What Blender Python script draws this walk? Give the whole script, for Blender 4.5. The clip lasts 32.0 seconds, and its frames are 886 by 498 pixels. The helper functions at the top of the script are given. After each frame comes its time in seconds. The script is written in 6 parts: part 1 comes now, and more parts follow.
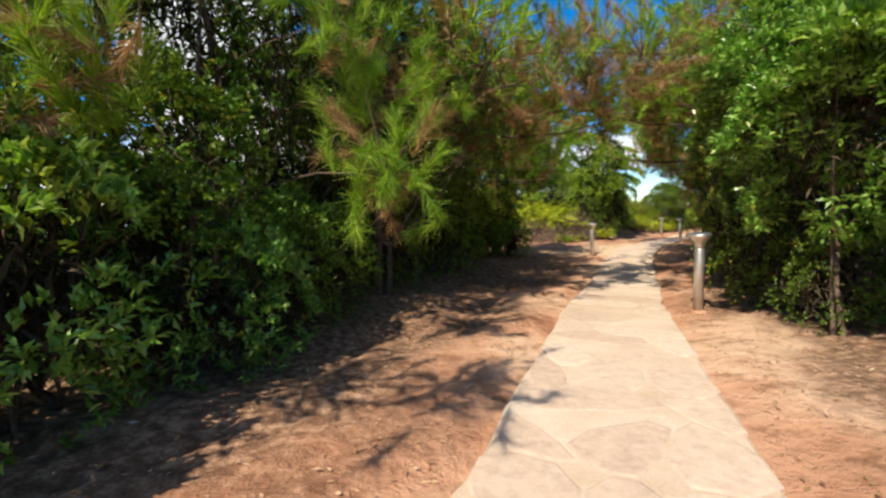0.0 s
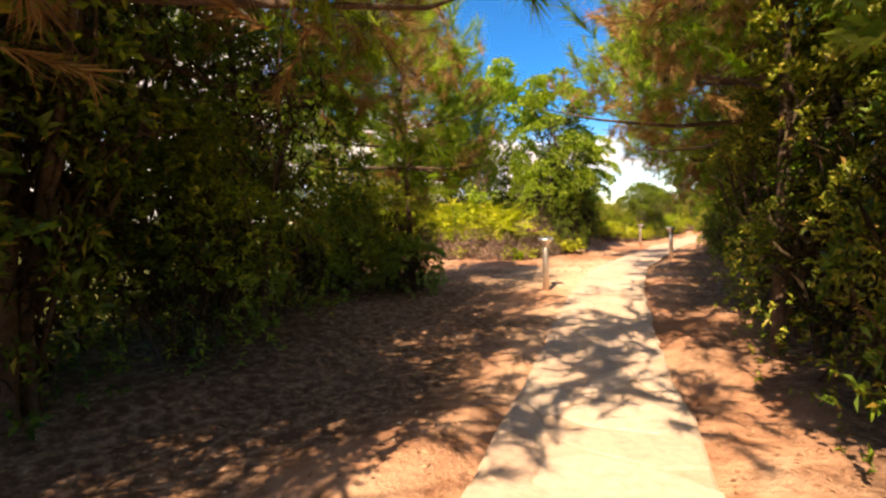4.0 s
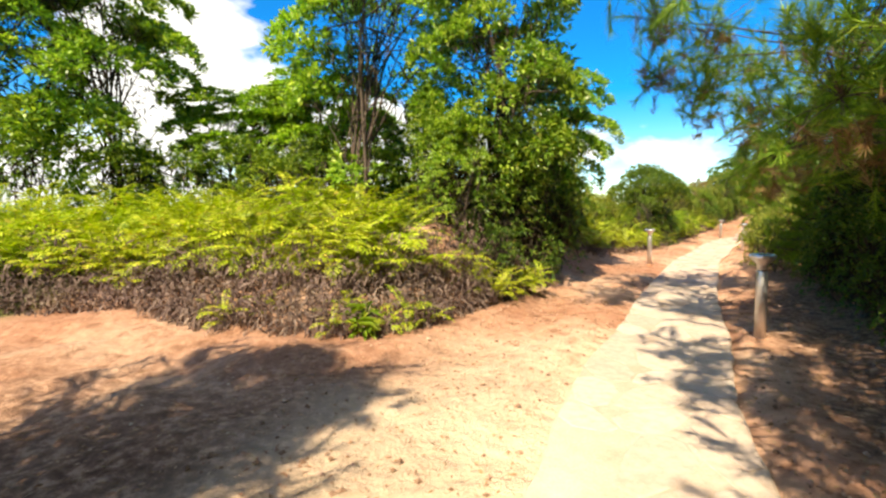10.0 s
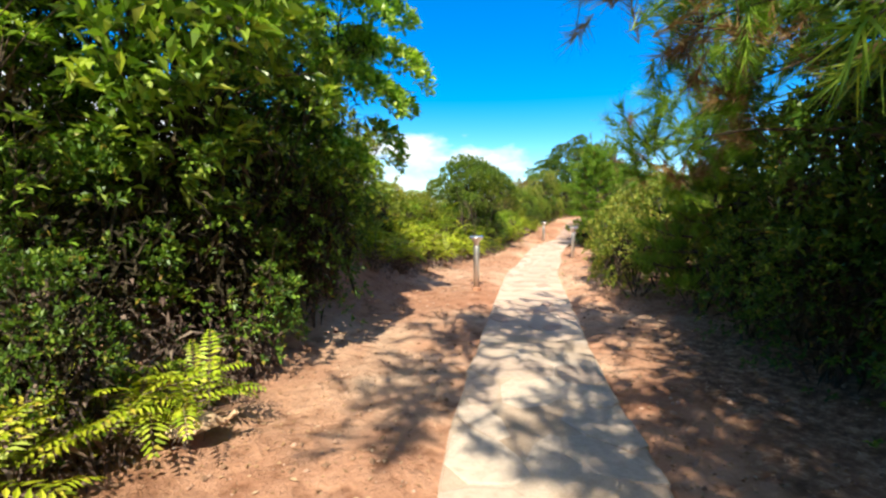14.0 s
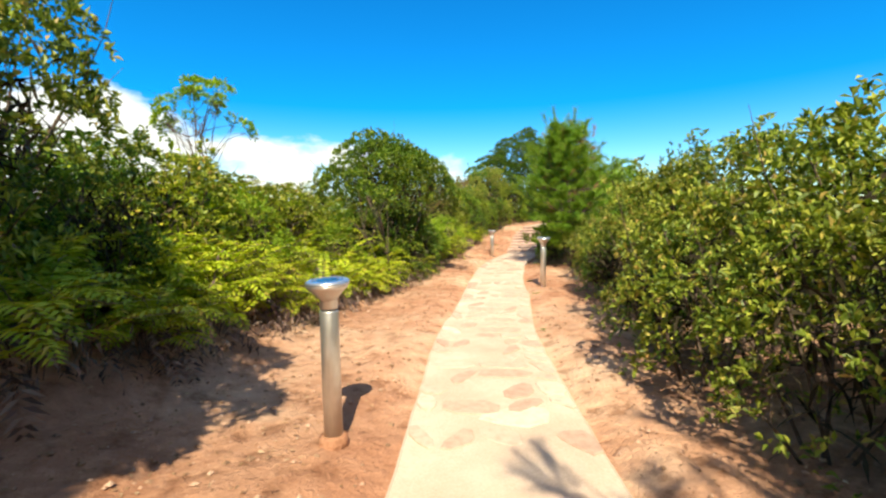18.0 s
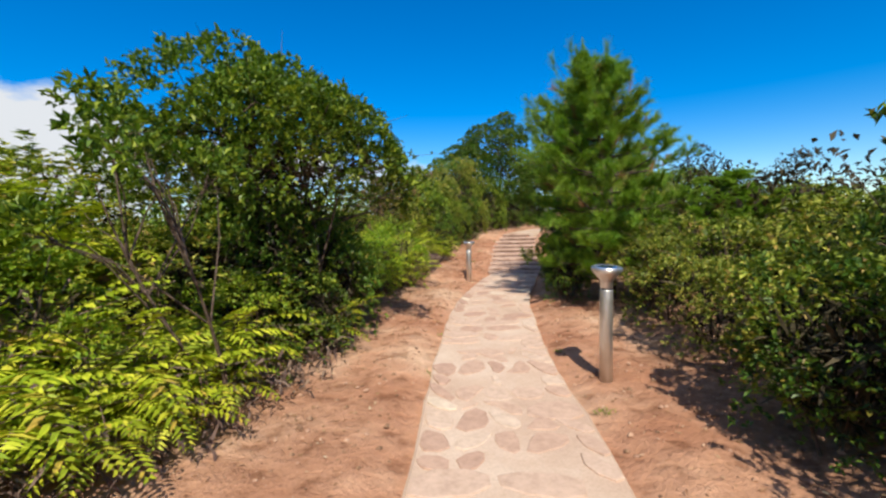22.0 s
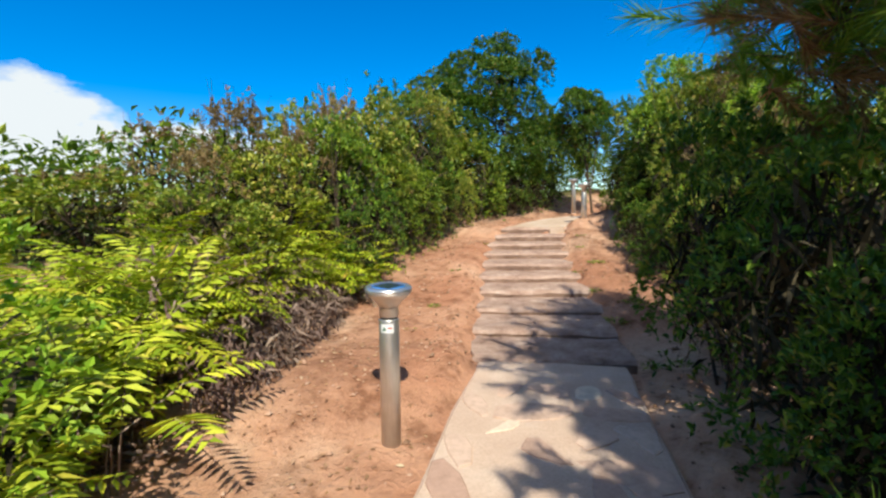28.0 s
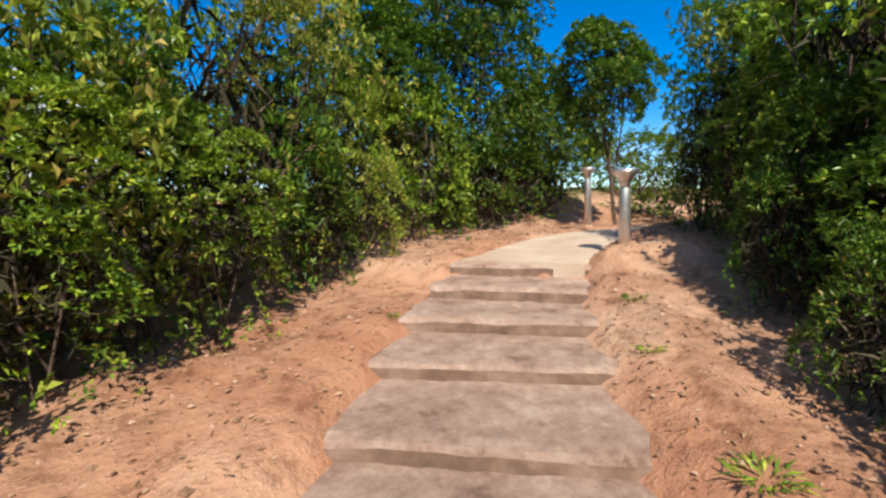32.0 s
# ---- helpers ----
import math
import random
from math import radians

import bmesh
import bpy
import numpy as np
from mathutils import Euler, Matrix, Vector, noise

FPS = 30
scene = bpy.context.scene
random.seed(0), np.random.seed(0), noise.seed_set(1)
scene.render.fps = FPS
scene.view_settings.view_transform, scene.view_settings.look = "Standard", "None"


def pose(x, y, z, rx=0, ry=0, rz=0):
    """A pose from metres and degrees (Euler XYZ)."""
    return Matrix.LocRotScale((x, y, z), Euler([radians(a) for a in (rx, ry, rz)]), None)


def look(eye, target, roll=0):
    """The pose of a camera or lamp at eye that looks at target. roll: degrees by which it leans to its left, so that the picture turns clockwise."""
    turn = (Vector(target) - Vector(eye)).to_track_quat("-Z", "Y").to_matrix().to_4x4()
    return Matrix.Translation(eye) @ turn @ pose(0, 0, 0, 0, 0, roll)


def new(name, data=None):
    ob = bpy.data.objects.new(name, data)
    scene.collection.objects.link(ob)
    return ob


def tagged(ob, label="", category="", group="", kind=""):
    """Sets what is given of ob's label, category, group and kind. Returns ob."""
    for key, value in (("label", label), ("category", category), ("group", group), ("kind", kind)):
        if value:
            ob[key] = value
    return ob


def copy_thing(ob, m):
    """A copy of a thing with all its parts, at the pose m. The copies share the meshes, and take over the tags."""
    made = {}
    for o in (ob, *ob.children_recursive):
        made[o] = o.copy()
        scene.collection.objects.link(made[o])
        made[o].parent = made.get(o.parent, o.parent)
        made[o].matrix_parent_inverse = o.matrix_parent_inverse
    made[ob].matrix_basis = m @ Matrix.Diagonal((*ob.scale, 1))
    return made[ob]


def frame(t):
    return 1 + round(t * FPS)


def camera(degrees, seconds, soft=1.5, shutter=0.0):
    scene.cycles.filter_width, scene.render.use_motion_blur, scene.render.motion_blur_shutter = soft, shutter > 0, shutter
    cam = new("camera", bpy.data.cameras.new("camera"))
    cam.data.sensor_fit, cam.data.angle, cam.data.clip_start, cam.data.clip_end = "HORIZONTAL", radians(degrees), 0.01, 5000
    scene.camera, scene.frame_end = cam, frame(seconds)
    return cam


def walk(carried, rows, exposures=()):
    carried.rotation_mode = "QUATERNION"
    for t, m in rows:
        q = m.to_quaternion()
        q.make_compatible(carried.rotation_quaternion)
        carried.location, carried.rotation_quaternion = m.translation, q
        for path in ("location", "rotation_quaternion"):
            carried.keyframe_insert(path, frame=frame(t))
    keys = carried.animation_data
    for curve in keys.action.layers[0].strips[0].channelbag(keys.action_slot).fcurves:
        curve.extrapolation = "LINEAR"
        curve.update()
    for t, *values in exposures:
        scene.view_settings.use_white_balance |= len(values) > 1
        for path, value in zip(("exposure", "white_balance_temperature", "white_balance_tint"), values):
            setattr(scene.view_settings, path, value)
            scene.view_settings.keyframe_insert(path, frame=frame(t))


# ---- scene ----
cam = camera(88.3, 32.0, 2.45)
PATH = [
    (0, (-0.104, -4.98, 1.561), (-0.283, -2.991, 1.443), -1.1),
    (0.5, (0.026, -4.267, 1.561), (-0.149, -2.279, 1.441), -1.0),
    (1, (0.195, -3.628, 1.586), (0.027, -1.639, 1.463), -0.7),
    (1.5, (0.38, -2.98, 1.606), (0.213, -0.991, 1.482), -0.6),
    (2, (0.58, -2.323, 1.638), (0.42, -0.333, 1.517), -0.5),
    (2.5, (0.787, -1.681, 1.681), (0.638, 0.309, 1.56), -0.5),
    (4.5, (1.688, 1.4, 1.709), (1.675, 3.398, 1.606), -1.5),
    (5, (1.834, 2.257, 1.697), (1.888, 4.254, 1.594), -1.8),
    (5.5, (2.034, 3.08, 1.721), (2.161, 5.073, 1.615), -1.2),
    (6, (2.202, 3.849, 1.76), (2.393, 5.836, 1.638), -0.1),
    (6.5, (2.428, 4.568, 1.791), (2.669, 6.549, 1.668), 0.3),
    (7, (2.678, 5.217, 1.777), (2.945, 7.195, 1.663), -0.0),
    (7.5, (2.943, 5.91, 1.826), (3.208, 7.889, 1.711), -0.4),
    (8, (3.164, 6.528, 1.877), (3.414, 8.508, 1.752), 0.3),
    (8.5, (3.447, 7.176, 1.915), (3.635, 9.163, 1.779), 0.7),
    (9, (3.765, 7.84, 1.951), (3.881, 9.832, 1.807), 0.7),
    (9.5, (4.025, 8.541, 1.953), (4.064, 10.535, 1.803), 0.5),
    (10, (4.219, 9.185, 1.988), (4.21, 11.179, 1.833), -0.1),
    (10.5, (4.379, 9.726, 1.979), (4.347, 11.72, 1.825), -0.6),
    (11, (4.591, 10.357, 1.99), (4.577, 12.351, 1.835), -0.7),
    (11.5, (4.816, 10.92, 1.973), (4.871, 12.913, 1.821), -0.7),
    (12, (5.045, 11.504, 1.967), (5.207, 13.492, 1.82), -0.9),
    (12.5, (5.361, 12.116, 1.947), (5.663, 14.088, 1.802), -0.8),
    (13, (5.645, 12.737, 1.938), (6.093, 14.68, 1.788), -0.2),
    (13.5, (5.964, 13.324, 1.952), (6.55, 15.23, 1.803), -0.1),
    (14, (6.273, 13.958, 1.942), (6.97, 15.826, 1.794), 0.2),
    (14.5, (6.648, 14.545, 1.946), (7.429, 16.381, 1.804), 0.5),
    (15, (7.005, 15.106, 1.942), (7.841, 16.918, 1.81), 0.2),
    (15.5, (7.425, 15.718, 1.984), (8.293, 17.515, 1.853), -0.1),
    (17.5, (8.911, 18.393, 1.954), (9.828, 20.166, 1.831), -1.1),
    (18, (9.216, 19.03, 1.882), (10.145, 20.797, 1.773), -0.8),
    (18.5, (9.541, 19.662, 1.868), (10.477, 21.427, 1.761), -0.8),
    (19, (9.934, 20.252, 1.912), (10.883, 22.009, 1.802), -0.9),
    (19.5, (10.259, 20.883, 1.929), (11.228, 22.629, 1.819), -1.2),
    (20, (10.629, 21.494, 1.969), (11.615, 23.23, 1.859), -1.3),
    (20.5, (10.983, 22.096, 1.969), (11.992, 23.819, 1.863), -1.1),
    (21, (11.376, 22.688, 1.918), (12.402, 24.402, 1.825), -0.3),
    (21.5, (11.764, 23.213, 1.948), (12.809, 24.916, 1.856), -0.5),
    (22, (12.093, 23.795, 1.942), (13.155, 25.487, 1.856), -1.2),
    (22.5, (12.455, 24.326, 1.955), (13.536, 26.007, 1.863), -1.3),
    (23, (12.779, 24.852, 2.021), (13.875, 26.522, 1.917), -1.6),
    (23.5, (13.136, 25.364, 2.018), (14.254, 27.019, 1.913), -1.3),
    (24, (13.529, 25.919, 2.0), (14.659, 27.566, 1.894), -0.9),
    (24.5, (13.936, 26.413, 2.006), (15.07, 28.057, 1.902), -0.8),
    (25, (14.351, 26.9, 2.029), (15.474, 28.551, 1.921), -1.0),
    (25.5, (14.732, 27.392, 2.031), (15.842, 29.053, 1.924), -0.8),
    (27.5, (16.587, 29.642, 2.029), (17.667, 31.319, 1.887), -1.3),
    (28, (17.11, 30.169, 2.041), (18.21, 31.832, 1.889), -1.3),
    (28.5, (17.551, 30.743, 2.003), (18.682, 32.386, 1.853), -0.8),
    (29, (18.091, 31.259, 1.982), (19.25, 32.882, 1.833), -0.6),
    (29.5, (18.605, 31.767, 1.968), (19.77, 33.386, 1.821), -1.1),
    (30, (19.179, 32.216, 1.997), (20.337, 33.839, 1.848), -1.5),
    (30.5, (19.676, 32.679, 2.012), (20.825, 34.308, 1.86), -1.2),
    (31, (20.187, 33.119, 2.061), (21.321, 34.759, 1.908), -1.0),
    (31.5, (20.614, 33.527, 2.122), (21.743, 35.171, 1.974), -1.1),
    (32, (20.992, 33.954, 2.218), (22.117, 35.6, 2.066), -1.2),
]
walk(cam, [(t, look(eye, target, roll)) for t, eye, target, roll in PATH],
     [(0, 0.5, 6900, 8), (2.5, 0.5, 7200, 12), (3.8, 0.95, 9000, 22), (4.5, 1.25, 10300, 28), (6, 1.9, 10400, 31), (7, 1.9, 10000, 27), (8.5, 1.62, 8500, 13), (10.5, 0.85, 7300, 6), (12, 0.6, 6700, 4), (13, 0.6, 6500, 3), (14.3, 0.95, 6700, 5), (15.5, 1.1, 7400, 4), (17.5, 0.92, 7300, 2), (18.3, 0.75, 7200, 3),
      (19, 0.5, 6700, 7), (21, 0.2, 6500, 9), (23, 0.2, 6450, 8), (25, 0.24, 6350, 7), (28, 0.37, 6450, 4), (32, 0.36, 6500, 7)])

# ---- world and sun ----
SUN_AZ, SUN_EL = radians(-154.0), radians(47.0)     # clockwise from +y
world = bpy.data.worlds.new("sky")
scene.world = world
world.use_nodes = True
wn, wl = world.node_tree.nodes, world.node_tree.links
wn.clear()
w_out = wn.new("ShaderNodeOutputWorld")
w_bg = wn.new("ShaderNodeBackground")
w_bg.inputs["Strength"].default_value = 0.076
w_sky = wn.new("ShaderNodeTexSky")
w_sky.sky_type = "NISHITA"
w_sky.sun_disc = False
w_sky.sun_elevation, w_sky.sun_rotation = SUN_EL, SUN_AZ
w_sky.air_density, w_sky.dust_density, w_sky.ozone_density = 1.0, 0.3, 3.0
w_co = wn.new("ShaderNodeTexCoord")
w_no = wn.new("ShaderNodeTexNoise")
w_no.inputs["Scale"].default_value, w_no.inputs["Detail"].default_value, w_no.inputs["Roughness"].default_value = 3.2, 7.0, 0.55
w_map = wn.new("ShaderNodeMapping")
w_map.inputs["Scale"].default_value = (1, 1, 2.2)
w_map.inputs["Location"].default_value = (0.35, 0.2, 0.0)
w_sep = wn.new("ShaderNodeSeparateXYZ")
w_low = wn.new("ShaderNodeMapRange")        # cumulus sits low over the horizon
w_low.inputs[1].default_value, w_low.inputs[2].default_value = 0.08, 0.4
w_low.inputs[3].default_value, w_low.inputs[4].default_value = 0.085, -0.16
w_add = wn.new("ShaderNodeMath")
w_ramp = wn.new("ShaderNodeMapRange")
w_ramp.inputs[1].default_value, w_ramp.inputs[2].default_value = 0.575, 0.665
w_mix = wn.new("ShaderNodeMixRGB")
w_mix.inputs["Color2"].default_value = (9.0, 9.3, 9.8, 1)
wl.new(w_co.outputs["Generated"], w_map.inputs["Vector"])
wl.new(w_map.outputs[0], w_no.inputs["Vector"])
wl.new(w_co.outputs["Generated"], w_sep.inputs[0])
wl.new(w_sep.outputs["Z"], w_low.inputs[0])
wl.new(w_no.outputs["Fac"], w_add.inputs[0])
wl.new(w_low.outputs[0], w_add.inputs[1])
w_east = wn.new("ShaderNodeMapRange")       # the eastern sky is clear
w_east.inputs[1].default_value, w_east.inputs[2].default_value = 0.3, 0.62
w_east.inputs[3].default_value, w_east.inputs[4].default_value = 0.03, -0.13
w_sum = wn.new("ShaderNodeMath")
wl.new(w_sep.outputs["X"], w_east.inputs[0])
wl.new(w_add.outputs[0], w_sum.inputs[0])
wl.new(w_east.outputs[0], w_sum.inputs[1])
w_dot = wn.new("ShaderNodeVectorMath")      # one tall bank of cloud in the north
w_dot.operation = "DOT_PRODUCT"
w_dot.inputs[1].default_value = (-0.48, 0.83, 0.28)
w_bank = wn.new("ShaderNodeMapRange")
w_bank.inputs[1].default_value, w_bank.inputs[2].default_value = 0.965, 0.99
w_bank.inputs[3].default_value, w_bank.inputs[4].default_value = 0.0, 0.2
w_all = wn.new("ShaderNodeMath")
wl.new(w_co.outputs["Generated"], w_dot.inputs[0])
wl.new(w_dot.outputs["Value"], w_bank.inputs[0])
wl.new(w_sum.outputs[0], w_all.inputs[0])
wl.new(w_bank.outputs[0], w_all.inputs[1])
w_dot_low = wn.new("ShaderNodeVectorMath")  # and a low one beside it
w_dot_low.operation = "DOT_PRODUCT"
w_dot_low.inputs[1].default_value = (-0.16, 0.98, 0.115)
w_bank_low = wn.new("ShaderNodeMapRange")
w_bank_low.inputs[1].default_value, w_bank_low.inputs[2].default_value = 0.984, 0.998
w_bank_low.inputs[3].default_value, w_bank_low.inputs[4].default_value = 0.0, 0.19
w_both = wn.new("ShaderNodeMath")
wl.new(w_co.outputs["Generated"], w_dot_low.inputs[0])
wl.new(w_dot_low.outputs["Value"], w_bank_low.inputs[0])
wl.new(w_all.outputs[0], w_both.inputs[0])
wl.new(w_bank_low.outputs[0], w_both.inputs[1])
wl.new(w_both.outputs[0], w_ramp.inputs[0])
wl.new(w_ramp.outputs[0], w_mix.inputs["Fac"])
w_sat = wn.new("ShaderNodeHueSaturation")
w_sat.inputs["Hue"].default_value = 0.508
w_sat.inputs["Value"].default_value = 1.85
w_high = wn.new("ShaderNodeMapRange")       # paler overhead, above the view, so shade is filled less blue
w_high.inputs[1].default_value, w_high.inputs[2].default_value = 0.42, 0.75
w_high.inputs[3].default_value, w_high.inputs[4].default_value = 1.6, 0.85
wl.new(w_sep.outputs["Z"], w_high.inputs[0])
wl.new(w_high.outputs[0], w_sat.inputs["Saturation"])
wl.new(w_sky.outputs[0], w_sat.inputs["Color"])
wl.new(w_sat.outputs[0], w_mix.inputs["Color1"])
wl.new(w_mix.outputs[0], w_bg.inputs["Color"])
wl.new(w_bg.outputs[0], w_out.inputs["Surface"])

sun = new("sun", bpy.data.lights.new("sun", "SUN"))
sun.data.energy, sun.data.angle, sun.data.color = 5.0, radians(0.5), (1.0, 0.93, 0.8)
sun_way = Vector((math.sin(SUN_AZ) * math.cos(SUN_EL), math.cos(SUN_AZ) * math.cos(SUN_EL), math.sin(SUN_EL)))
sun.matrix_world = look(sun_way * 50, (0, 0, 0))

# ---- materials ----


def material(name, rough=0.8, metal=0.0, spec=0.5):
    m = bpy.data.materials.new(name)
    m.use_nodes = True
    nt = m.node_tree
    p = nt.nodes["Principled BSDF"]
    p.inputs["Roughness"].default_value, p.inputs["Metallic"].default_value = rough, metal
    p.inputs["Specular IOR Level"].default_value = spec
    return m, nt, p


def noise_node(nt, scale, detail=4.0, rough=0.6, vec=None):
    n = nt.nodes.new("ShaderNodeTexNoise")
    n.inputs["Scale"].default_value, n.inputs["Detail"].default_value, n.inputs["Roughness"].default_value = scale, detail, rough
    if vec:
        nt.links.new(vec, n.inputs["Vector"])
    return n


def ramp_node(nt, fac, stops):
    r = nt.nodes.new("ShaderNodeValToRGB")
    e = r.color_ramp.elements
    e[0].position, e[0].color = stops[0][0], (*stops[0][1], 1)
    e[1].position, e[1].color = stops[-1][0], (*stops[-1][1], 1)
    for at, col in stops[1:-1]:
        k = e.new(at)
        k.color = (*col, 1)
    nt.links.new(fac, r.inputs[0])
    return r


def mix_node(nt, a, b, fac, mode="MIX"):
    m = nt.nodes.new("ShaderNodeMixRGB")
    m.blend_type = mode
    for sock, v in ((m.inputs["Color1"], a), (m.inputs["Color2"], b), (m.inputs["Fac"], fac)):
        if isinstance(v, (int, float)):
            sock.default_value = v
        elif isinstance(v, tuple):
            sock.default_value = (*v, 1)
        else:
            nt.links.new(v, sock)
    return m


def bump(nt, p, height, strength, distance):
    b = nt.nodes.new("ShaderNodeBump")
    b.inputs["Strength"].default_value, b.inputs["Distance"].default_value = strength, distance
    nt.links.new(height, b.inputs["Height"])
    nt.links.new(b.outputs[0], p.inputs["Normal"])


def world_vec(nt):
    return nt.nodes.new("ShaderNodeNewGeometry").outputs["Position"]


def leaf_material(name, stops, rough=0.42, spec=0.5, through_light=0.28, tint=(1.0, 1.15, 0.45)):
    """Leaves: one colour a leaf out of the stops, with light that shines through the blade."""
    m, nt, p = material(name, rough, 0, spec)
    geo = nt.nodes.new("ShaderNodeNewGeometry")
    info = nt.nodes.new("ShaderNodeObjectInfo")
    ramp = ramp_node(nt, geo.outputs["Random Per Island"], stops)
    patch = noise_node(nt, 0.9, 2.0, 0.5, geo.outputs["Position"])
    shade = nt.nodes.new("ShaderNodeHueSaturation")
    vary = nt.nodes.new("ShaderNodeMapRange")
    vary.inputs[3].default_value, vary.inputs[4].default_value = 0.8, 1.2
    nt.links.new(info.outputs["Random"], vary.inputs[0])
    nt.links.new(vary.outputs[0], shade.inputs["Value"])
    hue = nt.nodes.new("ShaderNodeMapRange")
    hue.inputs[3].default_value, hue.inputs[4].default_value = 0.47, 0.53
    nt.links.new(patch.outputs["Fac"], hue.inputs[0])
    nt.links.new(hue.outputs[0], shade.inputs["Hue"])
    nt.links.new(ramp.outputs[0], shade.inputs["Color"])
    nt.links.new(shade.outputs[0], p.inputs["Base Color"])
    tr = nt.nodes.new("ShaderNodeBsdfTranslucent")
    lit = mix_node(nt, shade.outputs[0], tint, 1.0, "MULTIPLY")
    nt.links.new(lit.outputs[0], tr.inputs["Color"])
    both = nt.nodes.new("ShaderNodeMixShader")
    both.inputs[0].default_value = through_light
    out = nt.nodes["Material Output"]
    nt.links.new(p.outputs[0], both.inputs[1])
    nt.links.new(tr.outputs[0], both.inputs[2])
    nt.links.new(both.outputs[0], out.inputs["Surface"])
    return m


LEAF_DARK = leaf_material("glossy_dark_leaf", [(0, (0.042, 0.084, 0.0112)), (0.6, (0.0924, 0.175, 0.0182)), (0.93, (0.21, 0.308, 0.035)), (1, (0.392, 0.266, 0.056))], 0.42, 0.3)
GLOSSY = leaf_material("glossy_leaf", [(0, (0.1, 0.22, 0.03)), (0.6, (0.24, 0.42, 0.07)), (0.92, (0.4, 0.58, 0.13)), (1, (0.6, 0.66, 0.22))], 0.3, 0.5, 0.38)
LEAF_MID = leaf_material("green_leaf", [(0, (0.0672, 0.126, 0.014)), (0.65, (0.182, 0.28, 0.0252)), (1, (0.448, 0.504, 0.0476))], 0.45, 0.3)
LEAF_OLIVE = leaf_material("olive_leaf", [(0, (0.077, 0.119, 0.014)), (0.55, (0.238, 0.294, 0.0364)), (0.88, (0.476, 0.476, 0.077)), (1, (0.532, 0.336, 0.112))], 0.48, 0.3, 0.28)
LEAF_YELLOW = leaf_material("yellow_green_leaf", [(0, (0.156, 0.26, 0.0156)), (0.6, (0.286, 0.416, 0.026)), (1, (0.468, 0.494, 0.0455))], 0.52, 0.35)
LEAF_BROWN = leaf_material("browned_leaf", [(0, (0.175, 0.125, 0.05)), (0.6, (0.3, 0.2, 0.0813)), (1, (0.425, 0.312, 0.138))], 0.7, 0.3, 0.2, (1, 0.9, 0.6))
FERN = leaf_material("fern_frond", [(0, (0.22, 0.297, 0.0132)), (0.5, (0.418, 0.484, 0.0242)), (0.9, (0.594, 0.594, 0.0495)), (1, (0.506, 0.33, 0.066))], 0.5, 0.35, 0.3)
LEAF_BRIGHT = leaf_material("bright_leaf", [(0, (0.09, 0.17, 0.018)), (0.5, (0.26, 0.4, 0.045)), (0.85, (0.45, 0.57, 0.08)), (1, (0.62, 0.66, 0.13))], 0.34, 0.5, 0.4)
DEAD = leaf_material("dry_fern", [(0, (0.08, 0.05, 0.042)), (0.6, (0.19, 0.125, 0.1)), (1, (0.36, 0.26, 0.2))], 0.85, 0.2, 0.15, (1, 0.85, 0.6))
NEEDLE = leaf_material("pine_needle", [(0, (0.09, 0.19, 0.014)), (0.6, (0.21, 0.36, 0.028)), (1, (0.42, 0.52, 0.05))], 0.5, 0.3, 0.34)
NEEDLE_DRY = leaf_material("dry_pine_needle", [(0, (0.23, 0.127, 0.0517)), (0.6, (0.391, 0.23, 0.092)), (1, (0.517, 0.38, 0.161))], 0.7, 0.3, 0.34, (1, 0.85, 0.6))
# old twigs coloured near black, so gaps in the foliage read as shade
SHADE_TWIG = leaf_material("old_twigs", [(0, (0.02, 0.016, 0.009)), (0.6, (0.05, 0.04, 0.022)), (1, (0.11, 0.085, 0.05))], 0.9, 0.15, 0.05, (1, 0.8, 0.6))
LITTER = leaf_material("leaf_litter", [(0, (0.28, 0.15, 0.085)), (0.5, (0.45, 0.27, 0.15)), (0.9, (0.6, 0.4, 0.25)), (1, (0.7, 0.56, 0.4))], 0.8, 0.25, 0.25, (1, 0.85, 0.6))


def bark_material():
    m, nt, p = material("bark", 0.9, 0, 0.2)
    v = world_vec(nt)
    n = noise_node(nt, 22, 6, 0.7, v)
    r = ramp_node(nt, n.outputs["Fac"], [(0.3, (0.05, 0.034, 0.024)), (0.55, (0.13, 0.09, 0.065)), (0.75, (0.24, 0.18, 0.14))])
    nt.links.new(r.outputs[0], p.inputs["Base Color"])
    bump(nt, p, n.outputs["Fac"], 0.6, 0.02)
    return m


BARK = bark_material()


